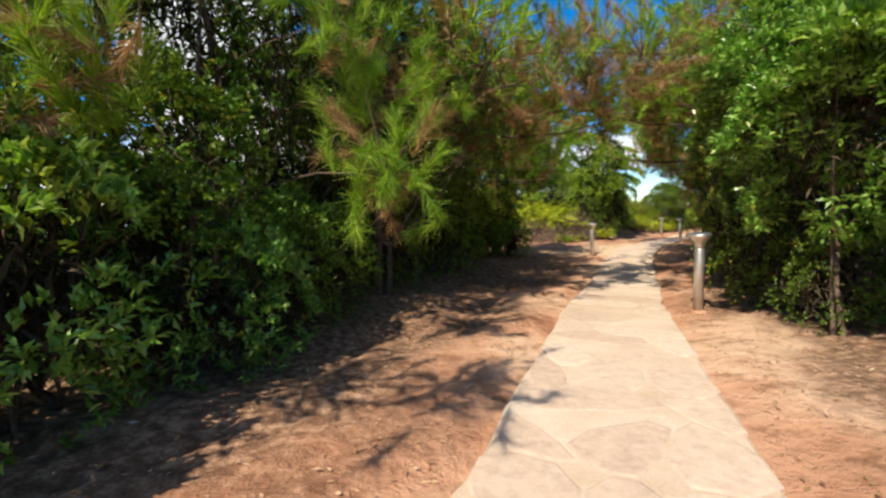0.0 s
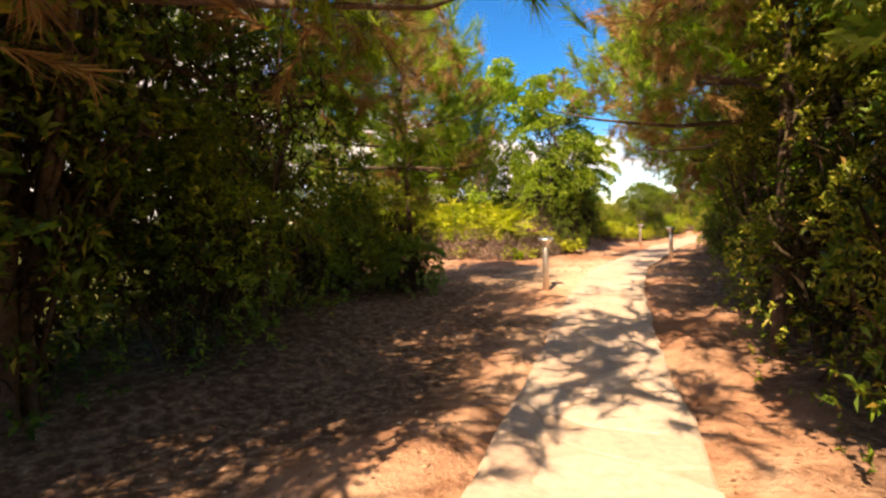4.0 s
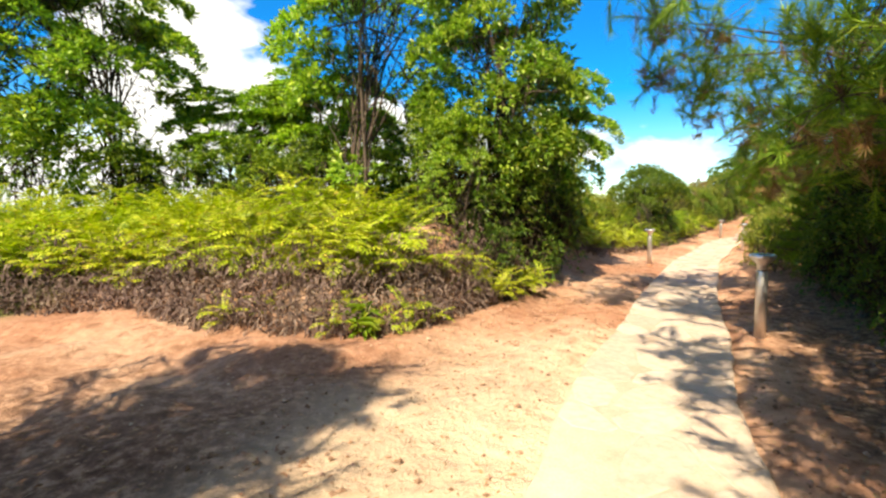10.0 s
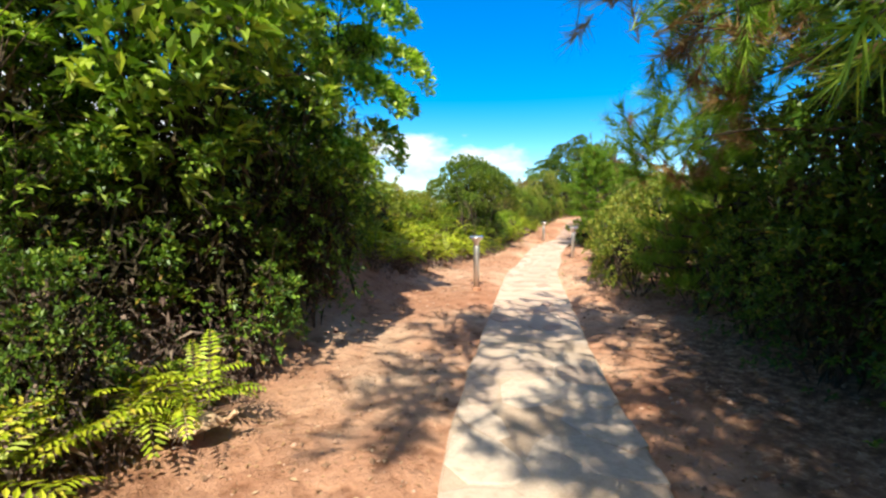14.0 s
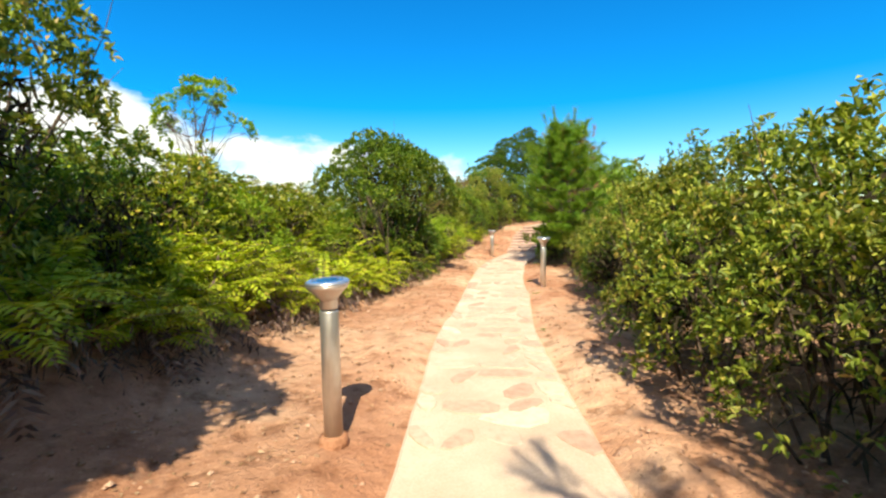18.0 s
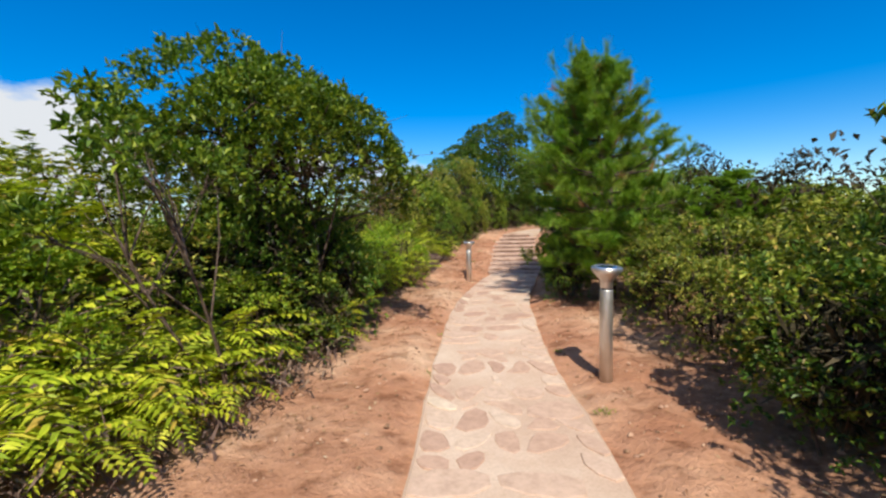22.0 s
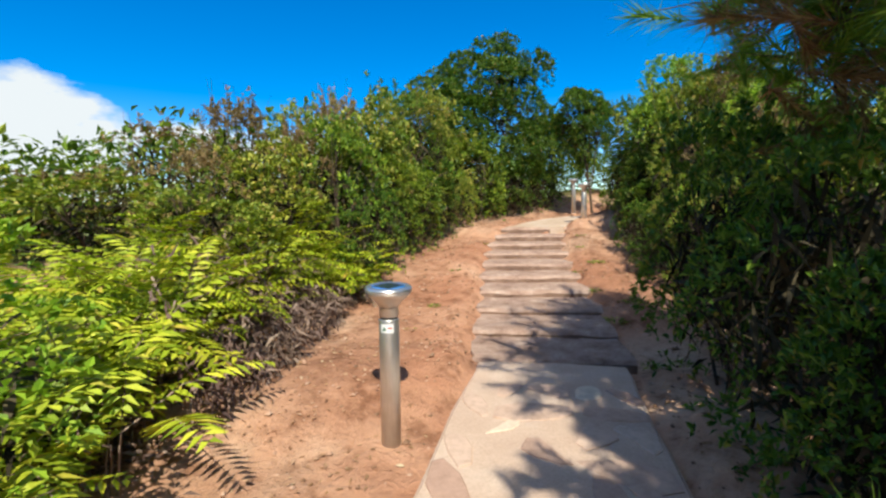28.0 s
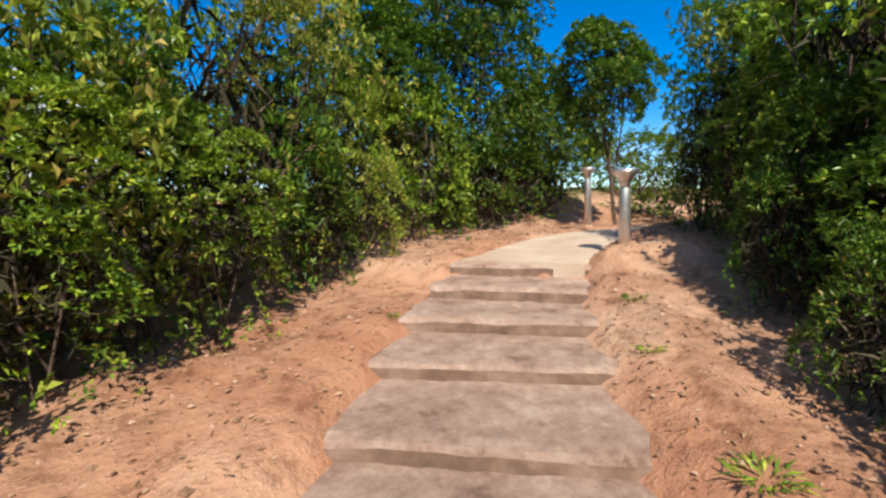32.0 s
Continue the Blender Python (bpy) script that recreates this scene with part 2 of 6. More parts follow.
def soil_material():
    m, nt, p = material("sandy_soil", 0.95, 0, 0.12)
    v = world_vec(nt)
    big = noise_node(nt, 0.55, 5, 0.6, v)
    mid = noise_node(nt, 4.2, 7, 0.62, v)
    fine = noise_node(nt, 45, 5, 0.7, v)
    base = ramp_node(nt, big.outputs["Fac"], [(0.36, (0.43, 0.205, 0.12)), (0.5, (0.56, 0.31, 0.195)), (0.63, (0.67, 0.45, 0.31))])
    spots = ramp_node(nt, mid.outputs["Fac"], [(0.36, (0.5, 0.42, 0.37)), (0.45, (0.9, 0.87, 0.85)), (0.6, (1.05, 1.04, 1.03))])
    grain = ramp_node(nt, fine.outputs["Fac"], [(0.3, (0.82, 0.79, 0.76)), (0.5, (1.0, 1.0, 1.0)), (0.75, (1.08, 1.07, 1.05))])
    a = mix_node(nt, base.outputs[0], spots.outputs[0], 0.85, "MULTIPLY")
    b = mix_node(nt, a.outputs[0], grain.outputs[0], 0.8, "MULTIPLY")
    att = nt.nodes.new("ShaderNodeAttribute")
    att.attribute_name = "cover"
    wild = ramp_node(nt, mid.outputs["Fac"], [(0.3, (0.05, 0.055, 0.015)), (0.5, (0.09, 0.1, 0.025)), (0.75, (0.16, 0.16, 0.045))])
    patch = noise_node(nt, 11, 6, 0.7, v)
    # litter colours, with the dark of the tree shade mixed in
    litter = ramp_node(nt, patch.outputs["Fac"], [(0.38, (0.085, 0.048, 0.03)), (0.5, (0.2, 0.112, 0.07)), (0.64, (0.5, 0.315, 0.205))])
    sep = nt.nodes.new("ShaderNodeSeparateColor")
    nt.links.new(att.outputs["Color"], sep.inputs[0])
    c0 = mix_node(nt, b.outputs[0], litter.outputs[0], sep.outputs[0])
    c1 = mix_node(nt, c0.outputs[0], wild.outputs[0], sep.outputs[1])
    c2 = mix_node(nt, c1.outputs[0], (0.74, 0.58, 0.4), sep.outputs[2])
    nt.links.new(c2.outputs[0], p.inputs["Base Color"])
    h = mix_node(nt, mid.outputs["Fac"], fine.outputs["Fac"], 0.14)
    bump(nt, p, h.outputs[0], 1.0, 0.09)
    return m


def concrete_material(name, stops, scale=1.0, relief=0.5, crisp=0.65):
    m, nt, p = material(name, 0.9, 0, 0.25)
    v = world_vec(nt)
    big = noise_node(nt, 1.4 * scale, 6 if crisp < 0.7 else 12, crisp, v)
    fine = noise_node(nt, 60 * scale, 5, 0.7, v)
    base = ramp_node(nt, big.outputs["Fac"], stops)
    grain = ramp_node(nt, fine.outputs["Fac"], [(0.3, (0.78, 0.76, 0.74)), (0.6, (1.0, 1.0, 1.0)), (0.8, (1.1, 1.1, 1.08))])
    b = mix_node(nt, base.outputs[0], grain.outputs[0], 0.8, "MULTIPLY")
    nt.links.new(b.outputs[0], p.inputs["Base Color"])
    h = mix_node(nt, big.outputs["Fac"], fine.outputs["Fac"], 0.4)
    bump(nt, p, h.outputs[0], relief, 0.03 * relief)
    return m


SOIL = soil_material()
CONCRETE = concrete_material("path_concrete", [(0.3, (0.46, 0.32, 0.22)), (0.5, (0.58, 0.44, 0.33)), (0.7, (0.66, 0.54, 0.43))])
MORTAR = concrete_material("path_mortar", [(0.3, (0.52, 0.36, 0.27)), (0.5, (0.61, 0.445, 0.34)), (0.7, (0.69, 0.54, 0.43))])
STEP = concrete_material("step_concrete", [(0.36, (0.25, 0.15, 0.11)), (0.45, (0.43, 0.28, 0.215)), (0.55, (0.54, 0.375, 0.295)), (0.66, (0.72, 0.55, 0.44))], 2.6, 1.0, 0.8)
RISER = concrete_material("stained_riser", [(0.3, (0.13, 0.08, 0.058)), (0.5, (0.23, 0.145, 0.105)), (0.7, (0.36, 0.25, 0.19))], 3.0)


def stone_material(name, tones):
    m, nt, p = material(name, 0.85, 0, 0.3)
    v = world_vec(nt)
    info = nt.nodes.new("ShaderNodeObjectInfo")
    tone = ramp_node(nt, info.outputs["Random"], tones)
    n = noise_node(nt, 14, 6, 0.7, v)
    g = ramp_node(nt, n.outputs["Fac"], [(0.3, (0.75, 0.72, 0.7)), (0.55, (1, 1, 1)), (0.75, (1.15, 1.14, 1.12))])
    c = mix_node(nt, tone.outputs[0], g.outputs[0], 0.9, "MULTIPLY")
    nt.links.new(c.outputs[0], p.inputs["Base Color"])
    bump(nt, p, n.outputs["Fac"], 0.4, 0.01)
    return m


STONE = stone_material("flagstone", [(0, (0.47, 0.3, 0.225)), (0.35, (0.55, 0.37, 0.28)), (0.8, (0.61, 0.44, 0.34)), (0.95, (0.65, 0.5, 0.39)), (1, (0.72, 0.6, 0.46))])
PALE_STONE = stone_material("pale_flagstone", [(0, (0.53, 0.39, 0.3)), (0.5, (0.59, 0.455, 0.35)), (1, (0.64, 0.51, 0.4))])


def steel_material():
    m, nt, p = material("brushed_steel", 0.45, 0.85, 0.5)
    v = world_vec(nt)
    squash = nt.nodes.new("ShaderNodeMapping")
    squash.inputs["Scale"].default_value = (1, 1, 0.06)
    nt.links.new(v, squash.inputs["Vector"])
    n = noise_node(nt, 7, 5, 0.6, v)
    streak = noise_node(nt, 160, 4, 0.6, squash.outputs[0])
    both = mix_node(nt, n.outputs["Fac"], streak.outputs["Fac"], 0.45)
    r = ramp_node(nt, both.outputs[0], [(0.3, (0.5, 0.47, 0.43)), (0.55, (0.63, 0.6, 0.56)), (0.75, (0.72, 0.69, 0.65))])
    nt.links.new(r.outputs[0], p.inputs["Base Color"])
    q = nt.nodes.new("ShaderNodeMapRange")
    q.inputs[3].default_value, q.inputs[4].default_value = 0.3, 0.55
    nt.links.new(both.outputs[0], q.inputs[0])
    nt.links.new(q.outputs[0], p.inputs["Roughness"])
    return m


STEEL = steel_material()
SKY_GLASS, _nt, _p = material("solar_panel", 0.08, 0.0, 1.0)
# the sky's reflection is put into the glass colour
_p.inputs["Base Color"].default_value = (0.06, 0.19, 0.46, 1)
CELL, _nt, _p = material("solar_cells", 0.14, 0.0, 0.8)
_p.inputs["Base Color"].default_value = (0.014, 0.03, 0.06, 1)
BAND, _nt, _p = material("dark_band", 0.6)
_p.inputs["Base Color"].default_value = (0.03, 0.03, 0.03, 1)
STICKER, _nt, _p = material("white_sticker", 0.5)
_p.inputs["Base Color"].default_value = (0.75, 0.75, 0.73, 1)
CAP, _nt, _p = material("polished_rim", 0.3, 0.9)
_p.inputs["Base Color"].default_value = (0.78, 0.77, 0.75, 1)
RED, _nt, _p = material("red_print", 0.5)
_p.inputs["Base Color"].default_value = (0.5, 0.06, 0.04, 1)
PRINT, _nt, _p = material("sticker_print", 0.5)
_p.inputs["Base Color"].default_value = (0.05, 0.16, 0.1, 1)

# ---- plan: the centre line of the path, with its height ----
LINE = np.array([(-1.2, -9, .48), (0.42, -3.17, .44), (1.19, -.38, .4), (1.68, 1.4, .36), (2.46, 3.73, .29), (3.0, 5.4, .29), (3.7, 7.5, .38), (4.45, 9.5, .44),
                 (5.3, 11.5, .48), (6.0, 13.0, .49), (7.08, 14.86, .49), (8.65, 17.75, .46), (10.5, 20.8, .49), (12.16, 23.53, .48), (13.97, 26.02, .5), (15.3, 27.9, .56),
                 (17.0, 30.0, .66), (18.74, 31.71, .72), (19.95, 32.85, .73)])
# stairs: ten risers
STAIR = np.array([(19.95, 32.85), (21.07, 34.11), (22.15, 35.4), (23.3, 36.6), (24.2, 37.3)])
UPPER = np.array([(24.2, 37.3, 1.7), (24.8, 37.6, 1.74), (25.5, 37.85, 1.8), (26.5, 38.05, 1.86), (28, 38.0, 1.9), (31, 37.6, 1.95), (36, 36.8, 2.0), (44, 36, 2.0)])
HALF = 0.62
# foot of the fern bank
FRONT = np.array([(-30, 15.3), (-4.6, 15.3), (0, 15.3), (1.3, 14.5), (2.8, 14.2), (3.9, 14.5), (4.8, 15.8), (5.6, 17.0), (6.3, 18.4)])


def spline(points, step):
    """Catmull-Rom samples at about even steps."""
    p = np.vstack([2 * points[0] - points[1], points, 2 * points[-1] - points[-2]])
    out = []
    for i in range(1, len(p) - 2):
        n = max(2, int(np.linalg.norm(p[i + 1][:2] - p[i][:2]) / step))
        for k in range(n):
            t = k / n
            out.append(0.5 * (2 * p[i] + (p[i + 1] - p[i - 1]) * t + (2 * p[i - 1] - 5 * p[i] + 4 * p[i + 1] - p[i + 2]) * t * t
                              + (3 * p[i] - p[i - 1] - 3 * p[i + 1] + p[i + 2]) * t ** 3))
    out.append(points[-1])
    return np.array(out)


lower = spline(LINE, 0.25)
upper = spline(UPPER, 0.25)
stair_xy = spline(STAIR, 0.1)
_d = np.r_[0, np.cumsum(np.hypot(*np.diff(stair_xy, axis=0).T))]
STAIR_LENGTH, RISERS = _d[-1], 9
TOPS = [0.79, 0.855, 0.93, 1.025, 1.125, 1.23, 1.335, 1.455, 1.58, 1.7]     # tread heights
stair_z = np.interp(_d / STAIR_LENGTH * 9, range(10), [t - 0.13 for t in TOPS])
WHOLE = np.vstack([lower, np.c_[stair_xy, stair_z][1:-1], upper])


def smooth(a, b, x):
    t = np.clip((x - a) / (b - a), 0, 1)
    return t * t * (3 - 2 * t)


def to_path(x, y):
    """Distance across (left positive), the path's height, and how far along it, for arrays of places."""
    x, y = np.asarray(x, float).ravel(), np.asarray(y, float).ravel()
    a, b = WHOLE[:-1], WHOLE[1:]
    best, across, height, along = np.full(len(x), 1e18), np.zeros(len(x)), np.zeros(len(x)), np.zeros(len(x))
    run = np.r_[0, np.cumsum(np.hypot(*(b - a)[:, :2].T))]
    for i in range(len(a)):
        d = b[i, :2] - a[i, :2]
        ll = d @ d
        t = np.clip(((x - a[i, 0]) * d[0] + (y - a[i, 1]) * d[1]) / ll, 0, 1)
        px, py = x - a[i, 0] - t * d[0], y - a[i, 1] - t * d[1]
        q = px * px + py * py
        m = q < best
        best[m] = q[m]
        across[m] = (np.sign(d[0] * py - d[1] * px) * np.sqrt(q))[m]
        height[m] = (a[i, 2] + t * (b[i, 2] - a[i, 2]))[m]
        along[m] = run[i] + (t * math.sqrt(ll))[m]
    return across, height, along


def rough(x, y, s, seed=0.0):
    """Cheap smooth noise in -1..1."""
    return (np.sin(x * s + 1.3 * np.sin(y * s * 0.7 + seed) + seed) * np.cos(y * s * 1.1 - 0.8 * np.sin(x * s * 0.6 + 2 * seed))
            + 0.5 * np.sin(x * s * 2.3 - y * s * 1.7 + seed * 3)) / 1.5


def land(x, y):
    """Height of the ground."""
    x, y = np.asarray(x, float), np.asarray(y, float)
    shape = x.shape
    across, height, along = to_path(x, y)
    x, y = x.ravel(), y.ravel()
    far = np.abs(across)
    left = across > 0
    verge = smooth(0.6, 0.95, far)
    z = height - 0.05 + 0.07 * verge
    mid = smooth(18, 21, y) * (1 - smooth(31, 34, y))
    bank_l = (0.3 + 0.95 * mid + 0.6 * smooth(33, 36, y)) * smooth(1.9, 5.0, far)
    front = np.interp(x, FRONT[:, 0], FRONT[:, 1])
    clearing = (1 - smooth(5.5, 7.5, x)) * smooth(8, 10, y) * (1 - smooth(21, 25, y))
    bank_l = bank_l * (1 - clearing) + clearing * 1.15 * smooth(-0.1, 3.4, y - front)
    z = z + np.where(left, bank_l, 0.25 * smooth(1.6, 3.5, far) - 0.9 * smooth(5, 14, far) * smooth(15, 22, y))
    z = z + verge * (0.035 * rough(x, y, 2.1, 0.4) + 0.02 * rough(x, y, 6.3, 1.7) + 0.014 * rough(x, y, 15.0, 0.3)) * (1 + smooth(2, 5, far))
    z = z + np.where(left, 0.075, 0) * smooth(0.2, 0.55, far + 0.12 * rough(x, y, 2.7, 1.1)) * smooth(5.2, 6.5, y) * (1 - smooth(11.5, 13.5, y)) * (1 - verge * 0.6)
    edge = y - front + 0.22 * rough(x, y, 1.5, 0.7) + 0.08 * rough(x, y, 5.0, 0.2)
    z = z + np.where(left, 0.1, 0) * clearing * verge * smooth(-0.75, -0.6, edge) * smooth(13, 14, y + 0 * x)
    z = z + 0.17 * smooth(0.5, 0.82, far) * smooth(32.6, 33.2, y) * (1 - smooth(37.0, 37.5, y)) * (x > 17)
    fall = smooth(14, 90, far)
    z = z * (1 - fall) + fall * (-9 + 1.5 * rough(x, y, 0.03, 2.0))
    return z.reshape(shape)


def ground_z(x, y):
    return float(land(np.array([x]), np.array([y]))[0])


# ---- building helpers ----


def mesh_object(name, verts, faces, mat, parent=None, label="", smooth_shade=False, mats=None, which=None):
    me = bpy.data.meshes.new(name)
    me.from_pydata(np.asarray(verts, float).tolist(), [], [list(map(int, q)) for q in faces])
    for m in (mats or [mat]):
        me.materials.append(m)
    if which is not None:
        me.polygons.foreach_set("material_index", np.asarray(which, dtype=np.int32))
    if smooth_shade:
        me.polygons.foreach_set("use_smooth", np.ones(len(me.polygons), dtype=bool))
    me.update()
    ob = new(name, me)
    if parent:
        ob.parent = parent
    return tagged(ob, label)


def part(name, bm, mat, parent, label="", smooth_shade=True):
    me = bpy.data.meshes.new(name)
    bm.to_mesh(me)
    bm.free()
    me.materials.append(mat)
    if smooth_shade:
        me.polygons.foreach_set("use_smooth", np.ones(len(me.polygons), dtype=bool))
    ob = new(name, me)
    ob.parent = parent
    return tagged(ob, label)


class Build:
    """Gathers vertices and faces of one mesh."""

    def __init__(self):
        self.v, self.f, self.n = [], [], 0

    def add(self, verts, faces):
        self.v.append(np.asarray(verts, float))
        self.f.extend([tuple(int(i) + self.n for i in q) for q in faces])
        self.n += len(verts)

    def block(self, verts, quads):
        """quads: array of corner numbers."""
        self.v.append(np.asarray(verts, float))
        self.f.extend((np.asarray(quads) + self.n).tolist())
        self.n += len(verts)

    def tube(self, pts, radii, sides=6):
        pts, radii = np.asarray(pts, float), np.asarray(radii, float)
        way = np.gradient(pts, axis=0)
        way /= np.linalg.norm(way, axis=1, keepdims=True) + 1e-9
        ref = np.where(np.abs(way[:, 2:3]) > 0.9, np.array([[1.0, 0, 0]]), np.array([[0, 0, 1.0]]))
        u = np.cross(way, ref)
        u /= np.linalg.norm(u, axis=1, keepdims=True) + 1e-9
        w = np.cross(way, u)
        ang = np.linspace(0, 2 * np.pi, sides, endpoint=False)
        ring = pts[:, None] + radii[:, None, None] * (np.cos(ang)[None, :, None] * u[:, None] + np.sin(ang)[None, :, None] * w[:, None])
        i, j = np.meshgrid(np.arange(len(pts) - 1), np.arange(sides), indexing="ij")
        a, b = i * sides + j, i * sides + (j + 1) % sides
        self.block(ring.reshape(-1, 3), np.stack([a, b, b + sides, a + sides], -1).reshape(-1, 4))

    def leaves(self, at, way, length, width, rng, droop=0.25, cheap=False):
        """Folded leaf blades at places, along ways."""
        n = len(at)
        way = way / (np.linalg.norm(way, axis=1, keepdims=True) + 1e-9)
        side = np.cross(way, np.array([0, 0, 1.0]) + 0.35 * rng.normal(size=(n, 3)))
        side /= np.linalg.norm(side, axis=1, keepdims=True) + 1e-9
        up = np.cross(side, way)
        L, W = np.broadcast_to(length, n)[:, None], np.broadcast_to(width, n)[:, None]
        tip = at + way * L - up * L * droop
        if cheap:
            m = at + way * L * 0.55
            v = np.stack([at, m + side * W * 0.5 + up * W * 0.12, tip, m - side * W * 0.5 + up * W * 0.12], 1)
            q = np.array([[0, 1, 2, 3]]) + 4 * np.arange(n)[:, None]
            self.block(v.reshape(-1, 3), q)
        else:
            m1, m2 = at + way * L * 0.35, at + way * L * 0.72 - up * L * droop * 0.35
            v = np.stack([at, m1 + side * W * 0.42 + up * W * 0.18, m2 + side * W * 0.5 + up * W * 0.16, tip,
                          m2 - side * W * 0.5 + up * W * 0.16, m1 - side * W * 0.42 + up * W * 0.18], 1)
            q = (np.array([[0, 1, 2, 3], [0, 3, 4, 5]])[None] + 6 * np.arange(n)[:, None, None]).reshape(-1, 4)
            self.block(v.reshape(-1, 3), q)

    def make(self, name, mat, parent=None, label="", smooth_shade=False):
        return mesh_object(name, np.vstack(self.v), self.f, mat, parent, label, smooth_shade)


def unit(rng, n):
    v = rng.normal(size=(n, 3))
    return v / np.linalg.norm(v, axis=1, keepdims=True)


def empty(name, label, category, group="", kind=""):
    return tagged(new(name), label, category, group, kind)


HOME = (0, 0, -60)


def pads(rng, centres, radii, ways, n):
    """Twig tips on domed sprays of leaves at the given centres, with their outward ways."""
    pick = rng.choice(len(centres), size=n, p=radii ** 2 / (radii ** 2).sum())
    w = ways * 0.7 + np.array([0, 0, 0.6])
    w = (w / np.linalg.norm(w, axis=1, keepdims=True))[pick]
    u = np.cross(w, unit(rng, n))
    u /= np.linalg.norm(u, axis=1, keepdims=True) + 1e-9
    f, rad = np.sqrt(rng.random(n))[:, None], radii[pick][:, None]
    p = centres[pick] + u * f * rad + w * rad * 0.5 * (1 - f * f) + rng.normal(0, 0.07, (n, 3)) * rad
    return p, w * 0.7 + u * f * 0.8


def add_rosettes(b, rng, p, d, per, length, width, spread=1.0, droop=0.25, cheap=False):
    n = len(p)
    way = np.repeat(d, per, 0) * 0.9 + unit(rng, n * per) * spread + np.array([0, 0, 0.35])
    at = np.repeat(p, per, 0) + unit(rng, n * per) * length * 0.35
    b.leaves(at, way, length * rng.uniform(0.7, 1.2, n * per), width * rng.uniform(0.75, 1.15, n * per), rng, droop, cheap)

# ---- ground ----


def grown_axis(a, b, step, out):
    mid = list(np.arange(a, b + step / 2, step))
    lo, hi, d = [a], [b], step
    while hi[-1] < out:
        d *= 1.22
        lo.append(lo[-1] - d)
        hi.append(hi[-1] + d)
    return np.array(lo[:0:-1] + mid + hi[1:])


def build_ground():
    xs, ys = grown_axis(-5, 31, 0.18, 1500), grown_axis(-9, 44, 0.18, 1500)
    gx, gy = np.meshgrid(xs, ys, indexing="ij")
    gz = land(gx, gy)
    v = np.stack([gx, gy, gz], -1).reshape(-1, 3)
    i, j = np.meshgrid(np.arange(len(xs) - 1), np.arange(len(ys) - 1), indexing="ij")
    k = i * len(ys) + j
    q = np.stack([k, k + len(ys), k + len(ys) + 1, k + 1], -1).reshape(-1, 4)
    ob = mesh_object("ground", v, q, SOIL, smooth_shade=True)
    # red: dry litter, darkened for shade under the trees; green: low plant cover away from the path
    across, height, along = to_path(gx, gy)
    far, side, yy, xx = np.abs(across), across > 0, gy.ravel(), gx.ravel()
    wob = 0.5 * rough(xx, yy, 1.3, 0.9) + 0.25 * rough(xx, yy, 4.1, 2.2)
    sandy = np.where(side, 4.5 * smooth(6, 9, yy) * (1 - smooth(16, 18.5, yy)) * smooth(-6, 0, xx), 0)    # open clearing by the fern bank
    cover = smooth(3.6, 5.2, far + wob - sandy)
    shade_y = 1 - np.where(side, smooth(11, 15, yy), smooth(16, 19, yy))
    # the right side gets more, to darken its shaded ground
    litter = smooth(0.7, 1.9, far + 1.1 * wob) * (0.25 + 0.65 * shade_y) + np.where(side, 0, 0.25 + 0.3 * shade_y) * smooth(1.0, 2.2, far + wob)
    pale = 0.6 * smooth(8.5, 10.5, yy) * (1 - smooth(12.5, 15, yy)) * (1 - smooth(0.9, 3.0, far + wob)) * side
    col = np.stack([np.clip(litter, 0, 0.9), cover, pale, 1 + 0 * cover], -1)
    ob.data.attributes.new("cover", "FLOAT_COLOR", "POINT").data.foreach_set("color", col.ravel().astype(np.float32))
    tagged(ob, "orange sandy soil with pebbles and scattered dry leaves", "ground", "", "structure")


build_ground()

# ---- path ----


def ribbon(line, half, top, thick, ragged=0.03, seed=1):
    """A slab with an uneven edge along a centre line."""
    rng = np.random.default_rng(seed)
    way = np.gradient(line[:, :2], axis=0)
    way /= np.linalg.norm(way, axis=1, keepdims=True)
    nor = np.c_[-way[:, 1], way[:, 0]]
    n = len(line)
    run = np.arange(n) * 0.25
    l = line[:, :2] + nor * (half + ragged * (0.7 * rough(run, 0 * run, 1.9, seed) + rng.normal(0, 0.3, n)))[:, None]
    r = line[:, :2] - nor * (half + ragged * (0.7 * rough(run, 0 * run + 5, 1.7, seed) + rng.normal(0, 0.3, n)))[:, None]
    z = line[:, 2] + top
    rows = [np.c_[l, z - thick], np.c_[l, z - 0.012], np.c_[l - nor * 0.02, z], np.c_[line[:, :2], z + 0.006], np.c_[r + nor * 0.02, z], np.c_[r, z - 0.012], np.c_[r, z - thick]]
    v = np.stack(rows, 1).reshape(-1, 3)
    i, j = np.meshgrid(np.arange(n - 1), np.arange(6), indexing="ij")
    k = i * 7 + j
    q = np.stack([k, k + 1, k + 8, k + 7], -1).reshape(-1, 4).tolist()
    q += [[0, 1, 2, 3, 4, 5, 6][::-1], [(n - 1) * 7 + c for c in range(7)]]
    return v, q


SPLIT = int(np.argmin(np.abs(lower[:, 1] - 18.6)))
v, q = ribbon(lower[:SPLIT + 1], HALF, 0.025, 0.2)
path_plain = tagged(mesh_object("path", v, q, CONCRETE), "worn pale concrete footpath dusted with sand", "footpath", "", "structure")
v, q = ribbon(lower[SPLIT:], HALF, 0.022, 0.2, 0.02, 2)
path_stone = tagged(mesh_object("path", v, q, MORTAR), "footpath of reddish flagstones set in pale mortar", "footpath", "", "structure")
v, q = ribbon(upper, 0.64, 0.025, 0.2, 0.025, 3)
path_upper = tagged(mesh_object("path", v, q, CONCRETE), "sunlit concrete path curving away above the steps", "footpath", "", "structure")


